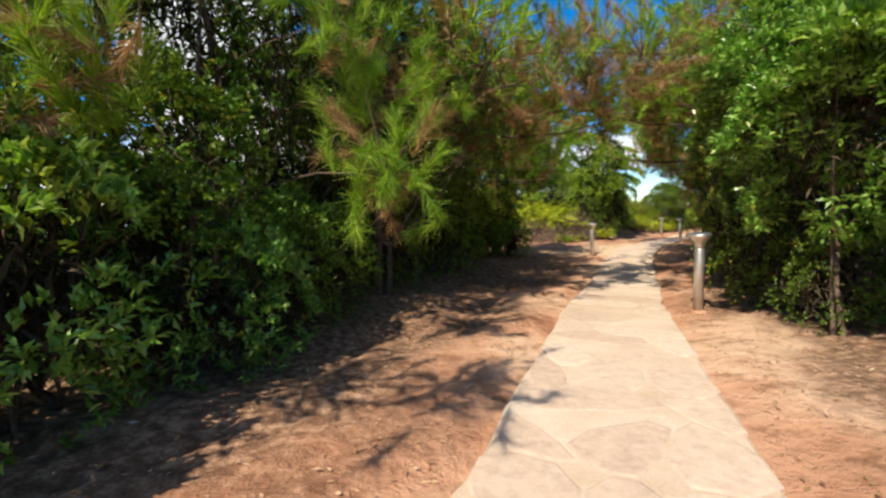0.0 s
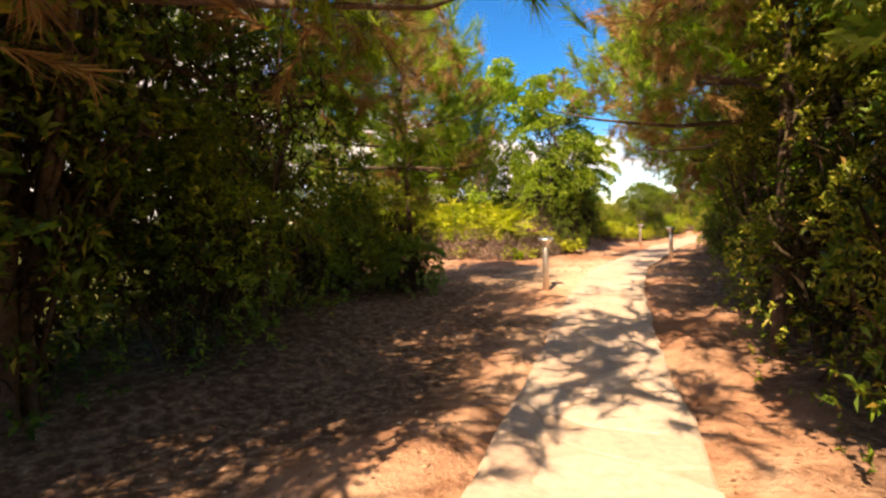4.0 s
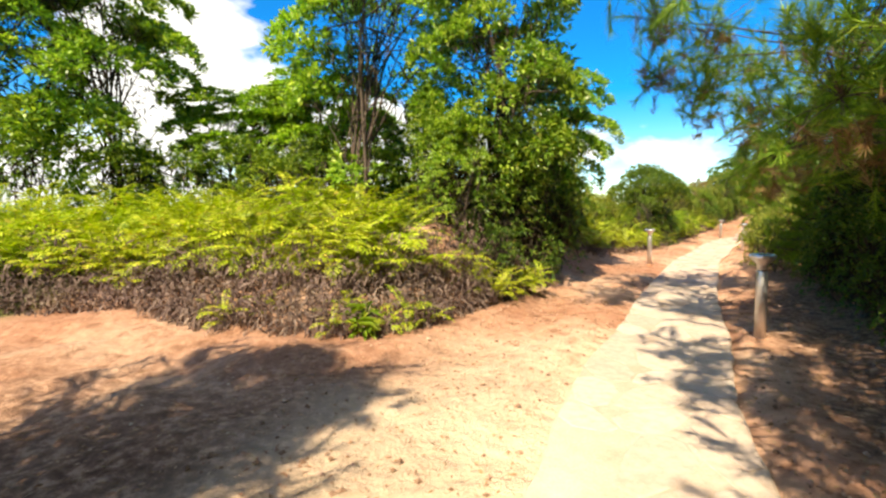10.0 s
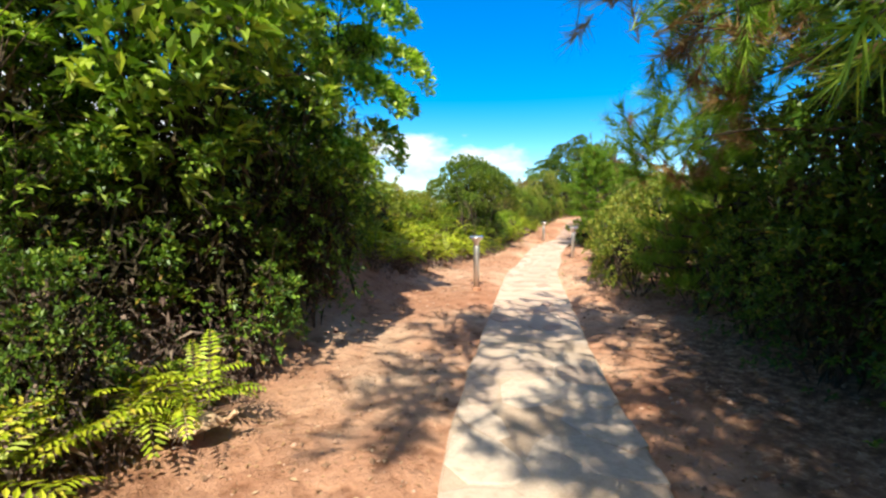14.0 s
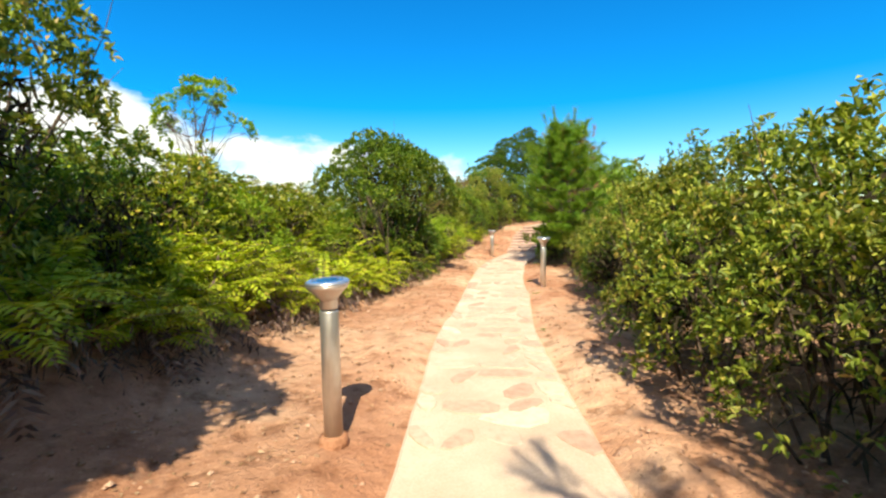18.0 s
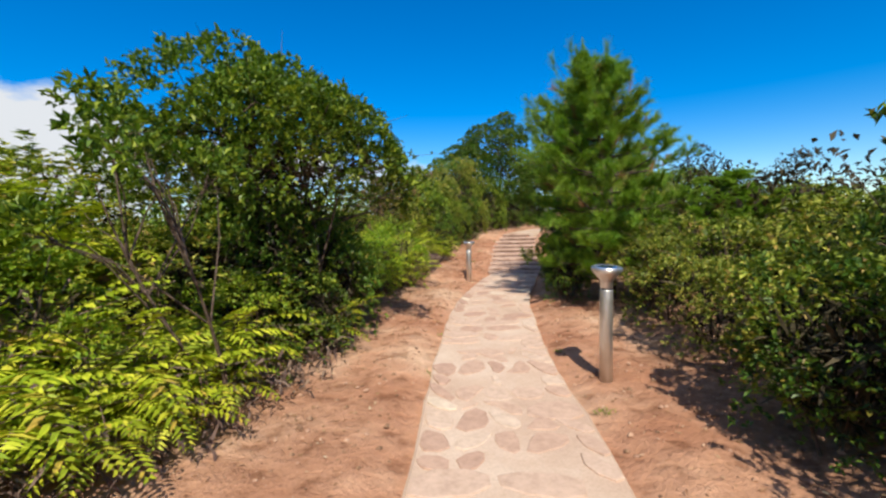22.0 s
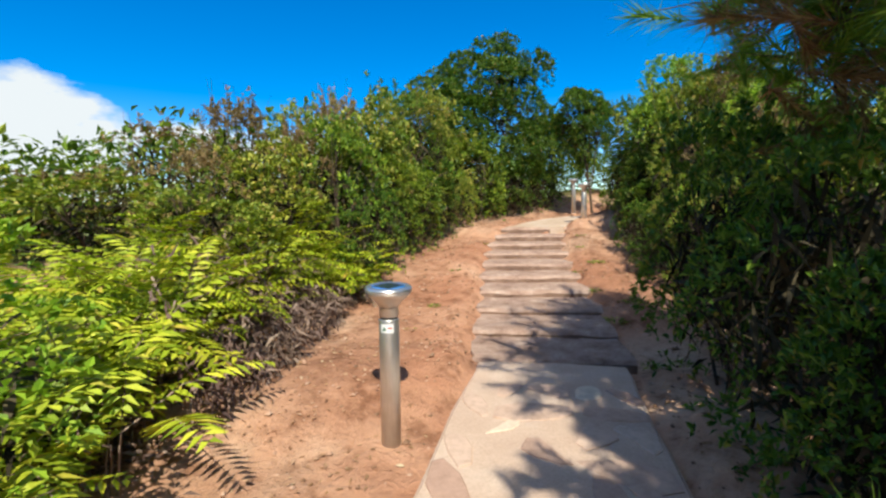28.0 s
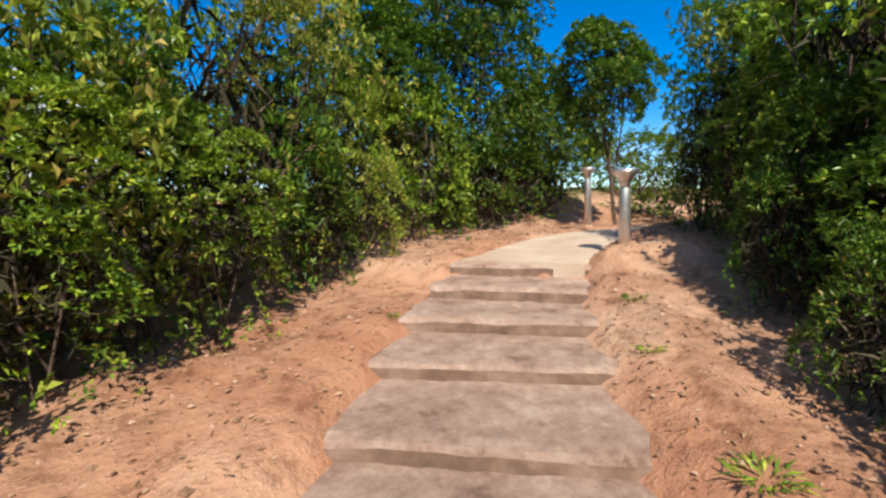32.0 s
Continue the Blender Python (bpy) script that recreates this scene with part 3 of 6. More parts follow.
def at_stair(s):
    x, y = np.interp(s, _d, stair_xy[:, 0]), np.interp(s, _d, stair_xy[:, 1])
    e = 0.15
    wx, wy = np.interp(s + e, _d, stair_xy[:, 0]) - np.interp(s - e, _d, stair_xy[:, 0]), np.interp(s + e, _d, stair_xy[:, 1]) - np.interp(s - e, _d, stair_xy[:, 1])
    l = math.hypot(wx, wy)
    return np.array([x, y]), np.array([wx, wy]) / l


def build_steps():
    steps = empty("steps", "flight of low worn concrete steps with crumbled edges", "steps", "", "structure")
    rng = np.random.default_rng(5)
    tread = STAIR_LENGTH / RISERS
    for k in range(RISERS + 1):
        s0, s1 = k * tread + rng.normal(0, 0.03), (k + 1) * tread + 0.06
        if k == RISERS:
            s1 = s0 + 0.5
        z = TOPS[k]
        (a, wa), (b, wb) = at_stair(min(s0, STAIR_LENGTH)), at_stair(min(s1, STAIR_LENGTH))
        if k == RISERS:
            b, wb = a + wa * 0.5, wa
        half = 0.71 + rng.normal(0, 0.012)
        na, nb = np.array([-wa[1], wa[0]]), np.array([-wb[1], wb[0]])
        m = 22
        u = np.linspace(-1, 1, m + 1)
        wob = np.convolve(rng.normal(0, 0.022, m + 7), [0.1, 0.15, 0.15, 0.2, 0.15, 0.15, 0.1], "valid") + rng.normal(0, 0.003, m + 1)
        side = rng.normal(0, 0.02, 2)
        fl, bk = a + u[:, None] * na * half + wob[:, None] * wa, b + u[:, None] * nb * half
        low = np.full(m + 1, z - 0.24)
        lip = np.convolve(rng.random(m + 5) ** 3 * 0.04, [0.15, 0.2, 0.3, 0.2, 0.15], "valid")                       # crumbled lip
        rows = [np.c_[fl, low], np.c_[fl + wa * rng.uniform(-0.005, 0.005, (m + 1, 1)), z - 0.03 - lip], np.c_[fl + wa * (0.012 + lip[:, None]), z - 0.006 - lip * 0.3]]
        for f in (0.1, 0.22, 0.36, 0.5, 0.64, 0.8):
            rows.append(np.c_[fl * (1 - f) + bk * f + rng.normal(0, 0.008, (m + 1, 2)), z + 0.002 + rng.normal(0, 0.0055, m + 1)])
        rows += [np.c_[bk, np.full(m + 1, z + 0.004)], np.c_[bk, low]]
        vv = np.stack(rows, 0)
        r = len(rows)
        for end in (0, 1, m - 1, m):                              # ragged sides
            vv[:, end, :2] += na * np.convolve(rng.normal(0, 0.016, r + 2), [0.25, 0.5, 0.25], "valid")[:, None] * (1.0 if end in (0, m) else 0.5)
        i, j = np.meshgrid(np.arange(r - 1), np.arange(m), indexing="ij")
        kk = i * (m + 1) + j
        qq = np.stack([kk, kk + m + 1, kk + m + 2, kk + 1], -1).reshape(-1, 4).tolist()
        qq += [[c * (m + 1) for c in range(r)], [c * (m + 1) + m for c in range(r)][::-1]]
        # riser and end faces take the darker brown
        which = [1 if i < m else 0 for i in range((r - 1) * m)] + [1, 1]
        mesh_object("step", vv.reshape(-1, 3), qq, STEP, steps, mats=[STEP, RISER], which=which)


build_steps()

# ---- lamps: steel solar bollards ----


def lathe(profile, sides=28):
    bm = bmesh.new()
    rings = []
    for r, z in profile:
        rings.append([bm.verts.new((r * math.cos(2 * math.pi * k / sides), r * math.sin(2 * math.pi * k / sides), z)) for k in range(sides)])
    for a, b in zip(rings[:-1], rings[1:]):
        for k in range(sides):
            bm.faces.new((a[k], a[(k + 1) % sides], b[(k + 1) % sides], b[k]))
    bm.faces.new(rings[0][::-1])
    bm.faces.new(rings[-1])
    return bm


def build_lamp():
    lamp = empty("bollard_lamp", "brushed steel solar bollard lamp standing beside the path", "lamp", "lamps along the path")
    pole = part("pole", lathe([(0.058, -0.12), (0.058, 0.786), (0.056, 0.792), (0.05, 0.793)]), STEEL, lamp)
    part("band", lathe([(0.049, 0.788), (0.049, 0.806)]), BAND, pole, "thin dark gap under the neck")
    part("neck", lathe([(0.05, 0.804), (0.055, 0.806), (0.055, 0.862), (0.06, 0.868)]), STEEL, lamp)
    tilt = Matrix.Translation((0, 0, 0.87)) @ Matrix.Rotation(radians(4), 4, "X") @ Matrix.Translation((0, 0, -0.87))
    bm = lathe([(0.054, 0.86), (0.066, 0.88), (0.09, 0.906), (0.118, 0.932), (0.1315, 0.952), (0.133, 0.961)], 44)
    bm.transform(tilt)
    head = part("head", bm, STEEL, lamp, "shallow bowl-shaped steel head")
    bm = lathe([(0.133, 0.96), (0.135, 0.968), (0.132, 0.978), (0.122, 0.983), (0.104, 0.984), (0.098, 0.979)], 44)
    bm.transform(tilt)
    part("rim", bm, CAP, head, "polished steel rim")
    bm = bmesh.new()
    bmesh.ops.create_cone(bm, cap_ends=True, segments=32, radius1=0.099, radius2=0.099, depth=0.006, matrix=tilt @ Matrix.Translation((0, 0, 0.9785)))
    part("cover_glass", bm, SKY_GLASS, head, "glass disc coloured with the reflected blue of the sky")
    bm = bmesh.new()
    bmesh.ops.create_cube(bm, size=1, matrix=tilt @ Matrix.Translation((0, 0, 0.982)) @ Matrix.Rotation(radians(38), 4, "Z") @ Matrix.Diagonal((0.12, 0.12, 0.004, 1)))
    part("solar_panel", bm, CELL, head, "dark square solar panel", False)
    part("footing", lathe([(0.095, -0.1), (0.09, 0.0), (0.078, 0.01), (0.058, 0.013)], 14), SOIL, lamp, "sandy concrete footing")
    return lamp


def wrap(pole, name, z, turn, w, h, r, mat, label, corner=False):
    """A print that follows the round of the pole; corner: a triangle."""
    bm = bmesh.new()
    rows = []
    for k in range(7):
        a = turn + (k / 6 - 0.5) * w / r
        top = h * (1 - abs(k / 3 - 1)) if corner else h
        rows.append((bm.verts.new((r * math.cos(a), r * math.sin(a), z - h / 2)), bm.verts.new((r * math.cos(a), r * math.sin(a), z - h / 2 + max(top, 0.0004)))))
    for a, b in zip(rows[:-1], rows[1:]):
        bm.faces.new((a[0], b[0], b[1], a[1]))
    part(name, bm, mat, pole, label)


LAMPS = [(2.58, 1.0, 0.378), (3.116, 9.01, 0.45), (7.876, 14.413, 0.53), (9.895, 21.83, 0.567), (15.49, 26.48, 0.51), (18.258, 32.5, 0.658), (25.113, 36.724, 1.65), (27.42, 38.97, 1.97)]
first = build_lamp()
for n, (x, y, z) in enumerate(LAMPS):
    m = pose(x, y, z, 0.8 * math.sin(n * 2.1), 0.8 * math.cos(n * 1.3), -30 + 14 * math.sin(n * 1.7))
    if n == 4:
        m = m @ Matrix.Diagonal((1, 1, 1.09, 1))      # stands a little taller than the rest
    lamp = copy_thing(first, m) if n else first
    if not n:
        first.matrix_basis = m
for n, ob in enumerate([o for o in scene.objects if o.name.startswith("bollard_lamp")]):
    pole = [c for c in ob.children if c.name.startswith("pole")][0]
    base = -math.atan2(ob.matrix_basis[1][0], ob.matrix_basis[0][0])
    if n == 1:
        wrap(pole, "print", 0.765, base + radians(-66), 0.03, 0.026, 0.0588, PRINT, "dark green triangle print", True)
    if n == 5:
        face = base + radians(-128)
        wrap(pole, "sticker", 0.745, face, 0.075, 0.05, 0.0586, STICKER, "small white sticker")
        wrap(pole, "print", 0.745, face - 0.28, 0.028, 0.026, 0.0592, PRINT, "dark green triangle print", True)
        wrap(pole, "print", 0.748, face + 0.3, 0.026, 0.007, 0.0592, RED, "red printed line")

# ---- plants ----


def make_shrub(name, label, mat, seed, leaf=0.06, ratio=0.42, tips=420, per=6, stems=6, category="shrub", cheap=True, fill=170, tall=1.0):
    """A bush about 1 m in radius and 2 m high (times tall), foot at the origin."""
    rng = np.random.default_rng(seed)
    tips, leaf, fill = int(tips * 0.6 * (0.55 + 0.45 * tall)), leaf * 1.25, int(fill * 1.25 * (0.5 + 0.5 * tall))
    root = empty(name, label, category)
    k = int(30 * (0.45 + 0.55 * tall))
    a, e, out = rng.uniform(0, 2 * np.pi, k), rng.uniform(-0.62, 1.35, k), rng.uniform(0.72, 1.12, k)
    ways = np.c_[np.cos(a) * np.cos(e), np.sin(a) * np.cos(e), np.sin(e)]
    centres = ways * out[:, None] * np.array([0.78, 0.78, 0.84 * tall]) + np.array([0, 0, 0.98 * tall])
    radii = rng.uniform(0.17, 0.34, k)
    p, d = pads(rng, centres, radii, ways, tips)
    # thin shoots that break the outline, and a few low twigs at the foot
    k = 9
    a, r0 = rng.uniform(0, 2 * np.pi, k), rng.uniform(0.1, 0.75, k)
    base = np.c_[np.cos(a) * r0, np.sin(a) * r0, (1.15 + 0.6 * np.sqrt(1 - r0 ** 2)) * tall]
    f = rng.random((k, 7, 1))
    ps = (base[:, None] + f * (np.c_[np.cos(a) * 0.12, np.sin(a) * 0.12, 0.36 + 0 * a])[:, None]).reshape(-1, 3)
    skirt = tips // 9
    a, rr = rng.uniform(0, 2 * np.pi, skirt), rng.uniform(0.5, 0.9, skirt)
    pk = np.c_[np.cos(a) * rr, np.sin(a) * rr, rng.uniform(0.03, 0.5 * tall, skirt)]
    p, d = np.vstack([p, ps, pk]), np.vstack([d, unit(rng, len(ps)) * 0.5 + np.array([0, 0, 0.5]), np.c_[np.cos(a), np.sin(a), 0 * a + 0.1]])
    p[:, 2] = np.maximum(p[:, 2], 0.03)
    b = Build()
    add_rosettes(b, rng, p, d, per, leaf, leaf * ratio, cheap=cheap)
    # inner twigs whose dark colour puts shade between the sprays
    if fill:
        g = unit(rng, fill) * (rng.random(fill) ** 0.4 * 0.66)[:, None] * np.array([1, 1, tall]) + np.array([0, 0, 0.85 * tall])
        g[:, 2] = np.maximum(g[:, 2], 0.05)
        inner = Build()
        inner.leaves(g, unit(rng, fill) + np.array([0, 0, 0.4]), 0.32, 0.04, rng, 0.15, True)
        tagged(inner.make("inner_growth", SHADE_TWIG, root), "dense old twigs, coloured dark for the shade inside", "", "", "stuff")
    b.make("foliage", mat, root)
    s = Build()
    for k in range(stems):
        end = p[rng.integers(len(p))] * np.array([0.95, 0.95, 1.0])
        base = np.array([rng.normal(0, 0.12), rng.normal(0, 0.12), -0.1])
        t = np.linspace(0, 1, 7)[:, None]
        mid = base * 0.4 + end * 0.6 + rng.normal(0, 0.1, 3) + np.array([0, 0, 0.12])
        pts = base * (1 - t) ** 2 + 2 * mid * t * (1 - t) + end * t * t
        s.tube(pts, np.linspace(rng.uniform(0.016, 0.026), 0.004, 7), 4)
        for i in range(4):
            q = pts[rng.integers(2, 6)]
            e = q + (end - base) * 0.25 + rng.normal(0, 0.22, 3)
            s.tube(np.array([q, (q + e) / 2 + rng.normal(0, 0.03, 3), e]), [0.007, 0.005, 0.002], 3)
    s.make("stem", BARK, root, smooth_shade=True)
    return root


def make_tree(name, label, mat, seed, height=5.0, radius=1.6, base=1.2, leaf=0.09, ratio=0.4, tips=1000, per=6, trunk=0.07, lean=(0, 0), trunks=1, lumps_n=16, gaps=0.0):
    rng = np.random.default_rng(seed)
    root = empty(name, label, "tree")
    tips = int(tips * 0.76)
    cz = (base + height) / 2
    hz = (height - base) / 2
    k = int(lumps_n * (2.6 - 1.2 * gaps))
    ways = unit(rng, k)
    ways[:, 2] = np.where((ways[:, 2] < -0.45) & (rng.random(k) < 0.6), -ways[:, 2], ways[:, 2])
    out = rng.uniform(0.4 if 0 < gaps < 0.2 else 0.62, 1.06, k)
    lumps = ways * out[:, None] * np.array([radius, radius, hz]) + np.array([lean[0] * 0.7, lean[1] * 0.7, cz])
    radii = rng.uniform(0.2, 0.36, k) * radius * (1 - 0.25 * gaps)
    p, d = pads(rng, lumps, radii, ways, tips)
    b = Build()
    add_rosettes(b, rng, p, d, per, leaf, leaf * ratio, cheap=True)
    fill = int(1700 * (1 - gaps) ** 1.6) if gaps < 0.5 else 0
    # dark twigs that colour the inside of the crown as shade
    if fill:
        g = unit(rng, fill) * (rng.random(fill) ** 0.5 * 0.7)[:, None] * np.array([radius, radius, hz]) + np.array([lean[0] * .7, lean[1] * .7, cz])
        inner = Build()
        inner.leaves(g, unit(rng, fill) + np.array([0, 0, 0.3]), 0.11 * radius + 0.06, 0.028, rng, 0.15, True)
        tagged(inner.make("inner_growth", SHADE_TWIG, root), "dense old twigs, coloured dark for the shade inside", "", "", "stuff")
    b.make("crown", mat, root)
    s = Build()
    for k in range(trunks):
        foot = np.array([rng.normal(0, 0.05 * trunks), rng.normal(0, 0.05 * trunks), -0.2])
        top = np.array([lean[0] + rng.normal(0, 0.22 * radius), lean[1] + rng.normal(0, 0.22 * radius), height * 0.74])
        t = np.linspace(0, 1, 9)[:, None]
        pts = foot * (1 - t) + top * t + np.c_[np.sin(t * 5 + k) * 0.1, np.cos(t * 4 + k) * 0.1, 0 * t] * height / 5 * np.sin(np.pi * np.minimum(t * 1.6, 0.5))
        s.tube(pts, np.linspace(trunk, trunk * 0.2, 9), 8)
        for i in range(9):
            q = pts[rng.integers(2, 8)]
            l = lumps[rng.integers(len(lumps))]
            e = np.array([l[0] * 0.95, l[1] * 0.95, l[2] - 0.04])
            mid = (q + e) / 2 + np.array([0, 0, 0.1]) + rng.normal(0, 0.07 * radius, 3)
            s.tube(np.array([q, mid, e]), [trunk * 0.45, trunk * 0.28, trunk * 0.08], 5)
            for j in range(3):
                e2 = e + rng.normal(0, 0.17 * radius, 3)
                s.tube(np.array([mid * .3 + e * .7, (e + e2) / 2, e2]), [trunk * 0.16, trunk * 0.1, trunk * 0.04], 4)
    s.make("trunk", BARK, root, smooth_shade=True)
    return root


def needle_tuft(b, rng, at, way, count, length, wd=0.0055):
    """A brush of needles along the end of a shoot that stops at the given place."""
    n = count
    w = way / (np.linalg.norm(way) + 1e-9)
    back = rng.uniform(0, 1, n) ** 1.3
    d = w * rng.uniform(0.5, 1.2, n)[:, None] + unit(rng, n) * 0.62
    d /= np.linalg.norm(d, axis=1, keepdims=True)
    L = length * rng.uniform(0.7, 1.1, n)
    base = at - w * (back * length * 1.7)[:, None]
    side = np.cross(d, unit(rng, n))
    side /= np.linalg.norm(side, axis=1, keepdims=True) + 1e-9
    v = np.stack([base - side * wd, base + side * wd, base + d * L[:, None] - np.array([0, 0, 0.1]) * (L * 0.8)[:, None]], 1)
    b.block(v.reshape(-1, 3), (np.array([[0, 1, 2]]) + 3 * np.arange(n)[:, None]))


def make_pine(name, label, seed, height=5.0, spread=1.8, first=0.8, whorls=11, tufts=6, needles=26, length=0.16, trunk=0.07, dry=0.15, lean=(0, 0), fan=0.3, wd=0.0055, ring=5):
    rng = np.random.default_rng(seed)
    needles, wd = int(needles * 0.7), wd * 1.3
    root = empty(name, label, "pine tree")
    g, dr, s = Build(), Build(), Build()
    t = np.linspace(0, 1, 12)[:, None]
    pts = np.c_[lean[0] * t ** 1.5 + 0.06 * np.sin(t * 6), lean[1] * t ** 1.5 + 0.05 * np.cos(t * 5), -0.2 + (height + 0.2) * t]
    s.tube(pts, np.linspace(trunk, 0.012, 12), 8)
    needle_tuft(g, rng, pts[-1], np.array([0, 0, 1.0]), needles * 2, length)
    for w in range(whorls):
        f = w / (whorls - 1)
        z = first + (height * 0.97 - first) * f
        c = np.array([np.interp(z, pts[:, 2], pts[:, k]) for k in range(3)])
        reach = spread * (1 - f) ** 0.75 * rng.uniform(0.8, 1.1) + 0.18
        for k in range(ring if f < 0.75 else 4):
            a = 2 * np.pi * (k / ring + 0.37 * w) + rng.normal(0, 0.25)
            r = reach * rng.uniform(0.65, 1.15)
            out = np.array([math.cos(a), math.sin(a), 0])
            rise = (0.05 + 0.55 * f) * r
            e = c + out * r + np.array([0, 0, rise])
            m1 = c + out * r * 0.5 + np.array([0, 0, rise * 0.3 - 0.04 * r])
            rb = trunk * 0.42 * (1 - 0.6 * f)
            m2 = c + out * r * 0.78 + np.array([-out[1], out[0], 0]) * r * rng.normal(0, 0.06) + np.array([0, 0, rise * 0.65 - 0.03 * r])
            s.tube(np.array([c, m1, m2, e]), [rb, rb * 0.7, rb * 0.4, 0.005], 5)
            for j in range(tufts):
                q = 0.25 + 0.75 * (j + rng.random()) / tufts
                base = c * (1 - q) ** 2 + 2 * m1 * q * (1 - q) + e * q * q
                side = np.array([-out[1], out[0], 0]) * (1 if j % 2 else -1)
                way = out * 0.7 + side * rng.uniform(0.2, 1.0) + rng.normal(0, 0.3, 3) + np.array([0, 0, 0.75])
                tip = base + way / np.linalg.norm(way) * rng.uniform(0.4, 1.0) * fan * (1.15 - 0.7 * q) * (0.6 + 0.4 * r)
                s.tube(np.array([base, tip]), [0.008, 0.004], 3)
                target = dr if (rng.random() < dry and q < 0.75) else g
                needle_tuft(target, rng, tip, tip - base + np.array([0, 0, 0.04]), needles, length, wd)
                for i in range(2 if fan > 0.4 else 1):
                    needle_tuft(target, rng, base + (tip - base) * rng.uniform(0.4, 0.95) + rng.normal(0, 0.05 + 0.1 * fan, 3), way + rng.normal(0, 0.6, 3), int(needles * 0.6), length, wd)
            needle_tuft(g, rng, e, out + np.array([0, 0, 0.6]), needles, length, wd)
    g.make("needles", NEEDLE, root)
    if dr.n:
        dr.make("dry_needles", NEEDLE_DRY, root, "browned needles")
    s.make("trunk", BARK, root, smooth_shade=True)
    return root


def frond(b, rng, base, a, length, lift, curl, width, pairs=13):
    """One arching fern frond: a rib with two rows of pinnae."""
    out, side = np.array([math.cos(a), math.sin(a), 0]), np.array([-math.sin(a), math.cos(a), 0])
    t = np.linspace(0.0, 1, pairs + 2)
    ang = lift - curl * t ** 1.2
    step = length / (pairs + 1)
    p = base + np.cumsum(np.c_[np.cos(ang)[:, None] * out[None] * step + np.sin(ang)[:, None] * np.array([0, 0, 1.0]) * step], 0) - 0
    for sgn in (-1, 1):
        w = width * np.sin(np.pi * (0.12 + 0.88 * t[1:-1])) ** 0.8 + 0.01
        q = p[1:-1]
        fwd = np.diff(p, axis=0)[1:]
        fwd /= np.linalg.norm(fwd, axis=1, keepdims=True)
        d = sgn * side * 0.9 + fwd * 0.42 + rng.normal(0, 0.08, (pairs, 3)) - np.array([0, 0, 0.22])
        tip = q + d * w[:, None]
        hw = fwd * (step * 0.36)
        m = q + d * w[:, None] * 0.45 + np.array([0, 0, 0.008])
        v = np.stack([q, m - hw, tip, m + hw], 1)
        b.block(v.reshape(-1, 3), np.array([[0, 1, 2, 3]]) + 4 * np.arange(pairs)[:, None])
    return p


def make_fern(seed, fronds=8, size=0.6, dead=3):
    rng = np.random.default_rng(seed)
    root = empty("fern", "yellow-green fern with arching fronds over dry brown stems", "fern", "ferns on the bank")
    b, s, r = Build(), Build(), Build()
    for k in range(fronds):
        a = 2 * np.pi * k / fronds + rng.normal(0, 0.4)
        base = np.array([rng.normal(0, 0.07), rng.normal(0, 0.07), size * rng.uniform(0.15, 0.55)])
        p = frond(b, rng, base, a, size * rng.uniform(0.75, 1.15), rng.uniform(0.5, 1.25), rng.uniform(0.9, 1.9), size * rng.uniform(0.13, 0.19), 14)
        r.tube(np.vstack([[base[0] * 0.5, base[1] * 0.5, -0.06], base, p[5:6], p[-1:]]), [0.005, 0.004, 0.003, 0.0015], 3)
    for k in range(dead):
        a = rng.uniform(0, 2 * np.pi)
        frond(s, rng, np.array([rng.normal(0, 0.1), rng.normal(0, 0.1), size * rng.uniform(0.1, 0.45)]), a, size * rng.uniform(0.5, 0.8), rng.uniform(-0.2, 0.5), rng.uniform(1.2, 2.4), size * 0.13, 9)
    b.make("fronds", FERN, root)
    s.make("dead_fronds", DEAD, root, "dry brown dead fronds")
    r.make("stem", DEAD, root)
    return root


SHRUB_DARK = [make_shrub("shrub", "dense dark green shrub with small glossy leaves", LEAF_DARK, 11, 0.058, 0.52, 950, 5, fill=460),
              make_shrub("shrub", "dense dark green shrub with small glossy leaves", LEAF_DARK, 12, 0.068, 0.46, 800, 5, fill=460)]
SHRUB_MID = [make_shrub("shrub", "leafy mid-green shrub beside the path", LEAF_MID, 21, 0.076, 0.46, 720, 5),
             make_shrub("shrub", "leafy mid-green shrub beside the path", LEAF_MID, 22, 0.065, 0.5, 820, 5)]
SHRUB_OLIVE = [make_shrub("shrub", "olive green bush with fine sunlit leaves", LEAF_OLIVE, 31, 0.066, 0.5, 1050, 5),
               make_shrub("shrub", "olive green bush with fine sunlit leaves", LEAF_OLIVE, 32, 0.06, 0.47, 850, 5)]
SHRUB_YELLOW = [make_shrub("shrub", "low yellow-green bush in full sun", LEAF_YELLOW, 41, 0.06, 0.47, 800, 5)]
SHRUB_BROWN = [make_shrub("shrub", "half-dry brownish bush on the slope", LEAF_BROWN, 51, 0.055, 0.42, 520, 6)]
SHRUB_GLOSSY = [make_shrub("shrub", "low shrub with rosettes of long glossy leaves", GLOSSY, 61, 0.1, 0.38, 480, 8, 8, fill=520)]
SHRUB_BROAD = [make_shrub("shrub", "tall shrub with long bright green leaves", LEAF_BRIGHT, 71, 0.085, 0.36, 760, 6, 9, fill=460)]
KINDS = {"t": SHRUB_BROAD, "g": SHRUB_GLOSSY, "d": SHRUB_DARK, "m": SHRUB_MID, "o": SHRUB_OLIVE, "y": SHRUB_YELLOW, "b": SHRUB_BROWN}
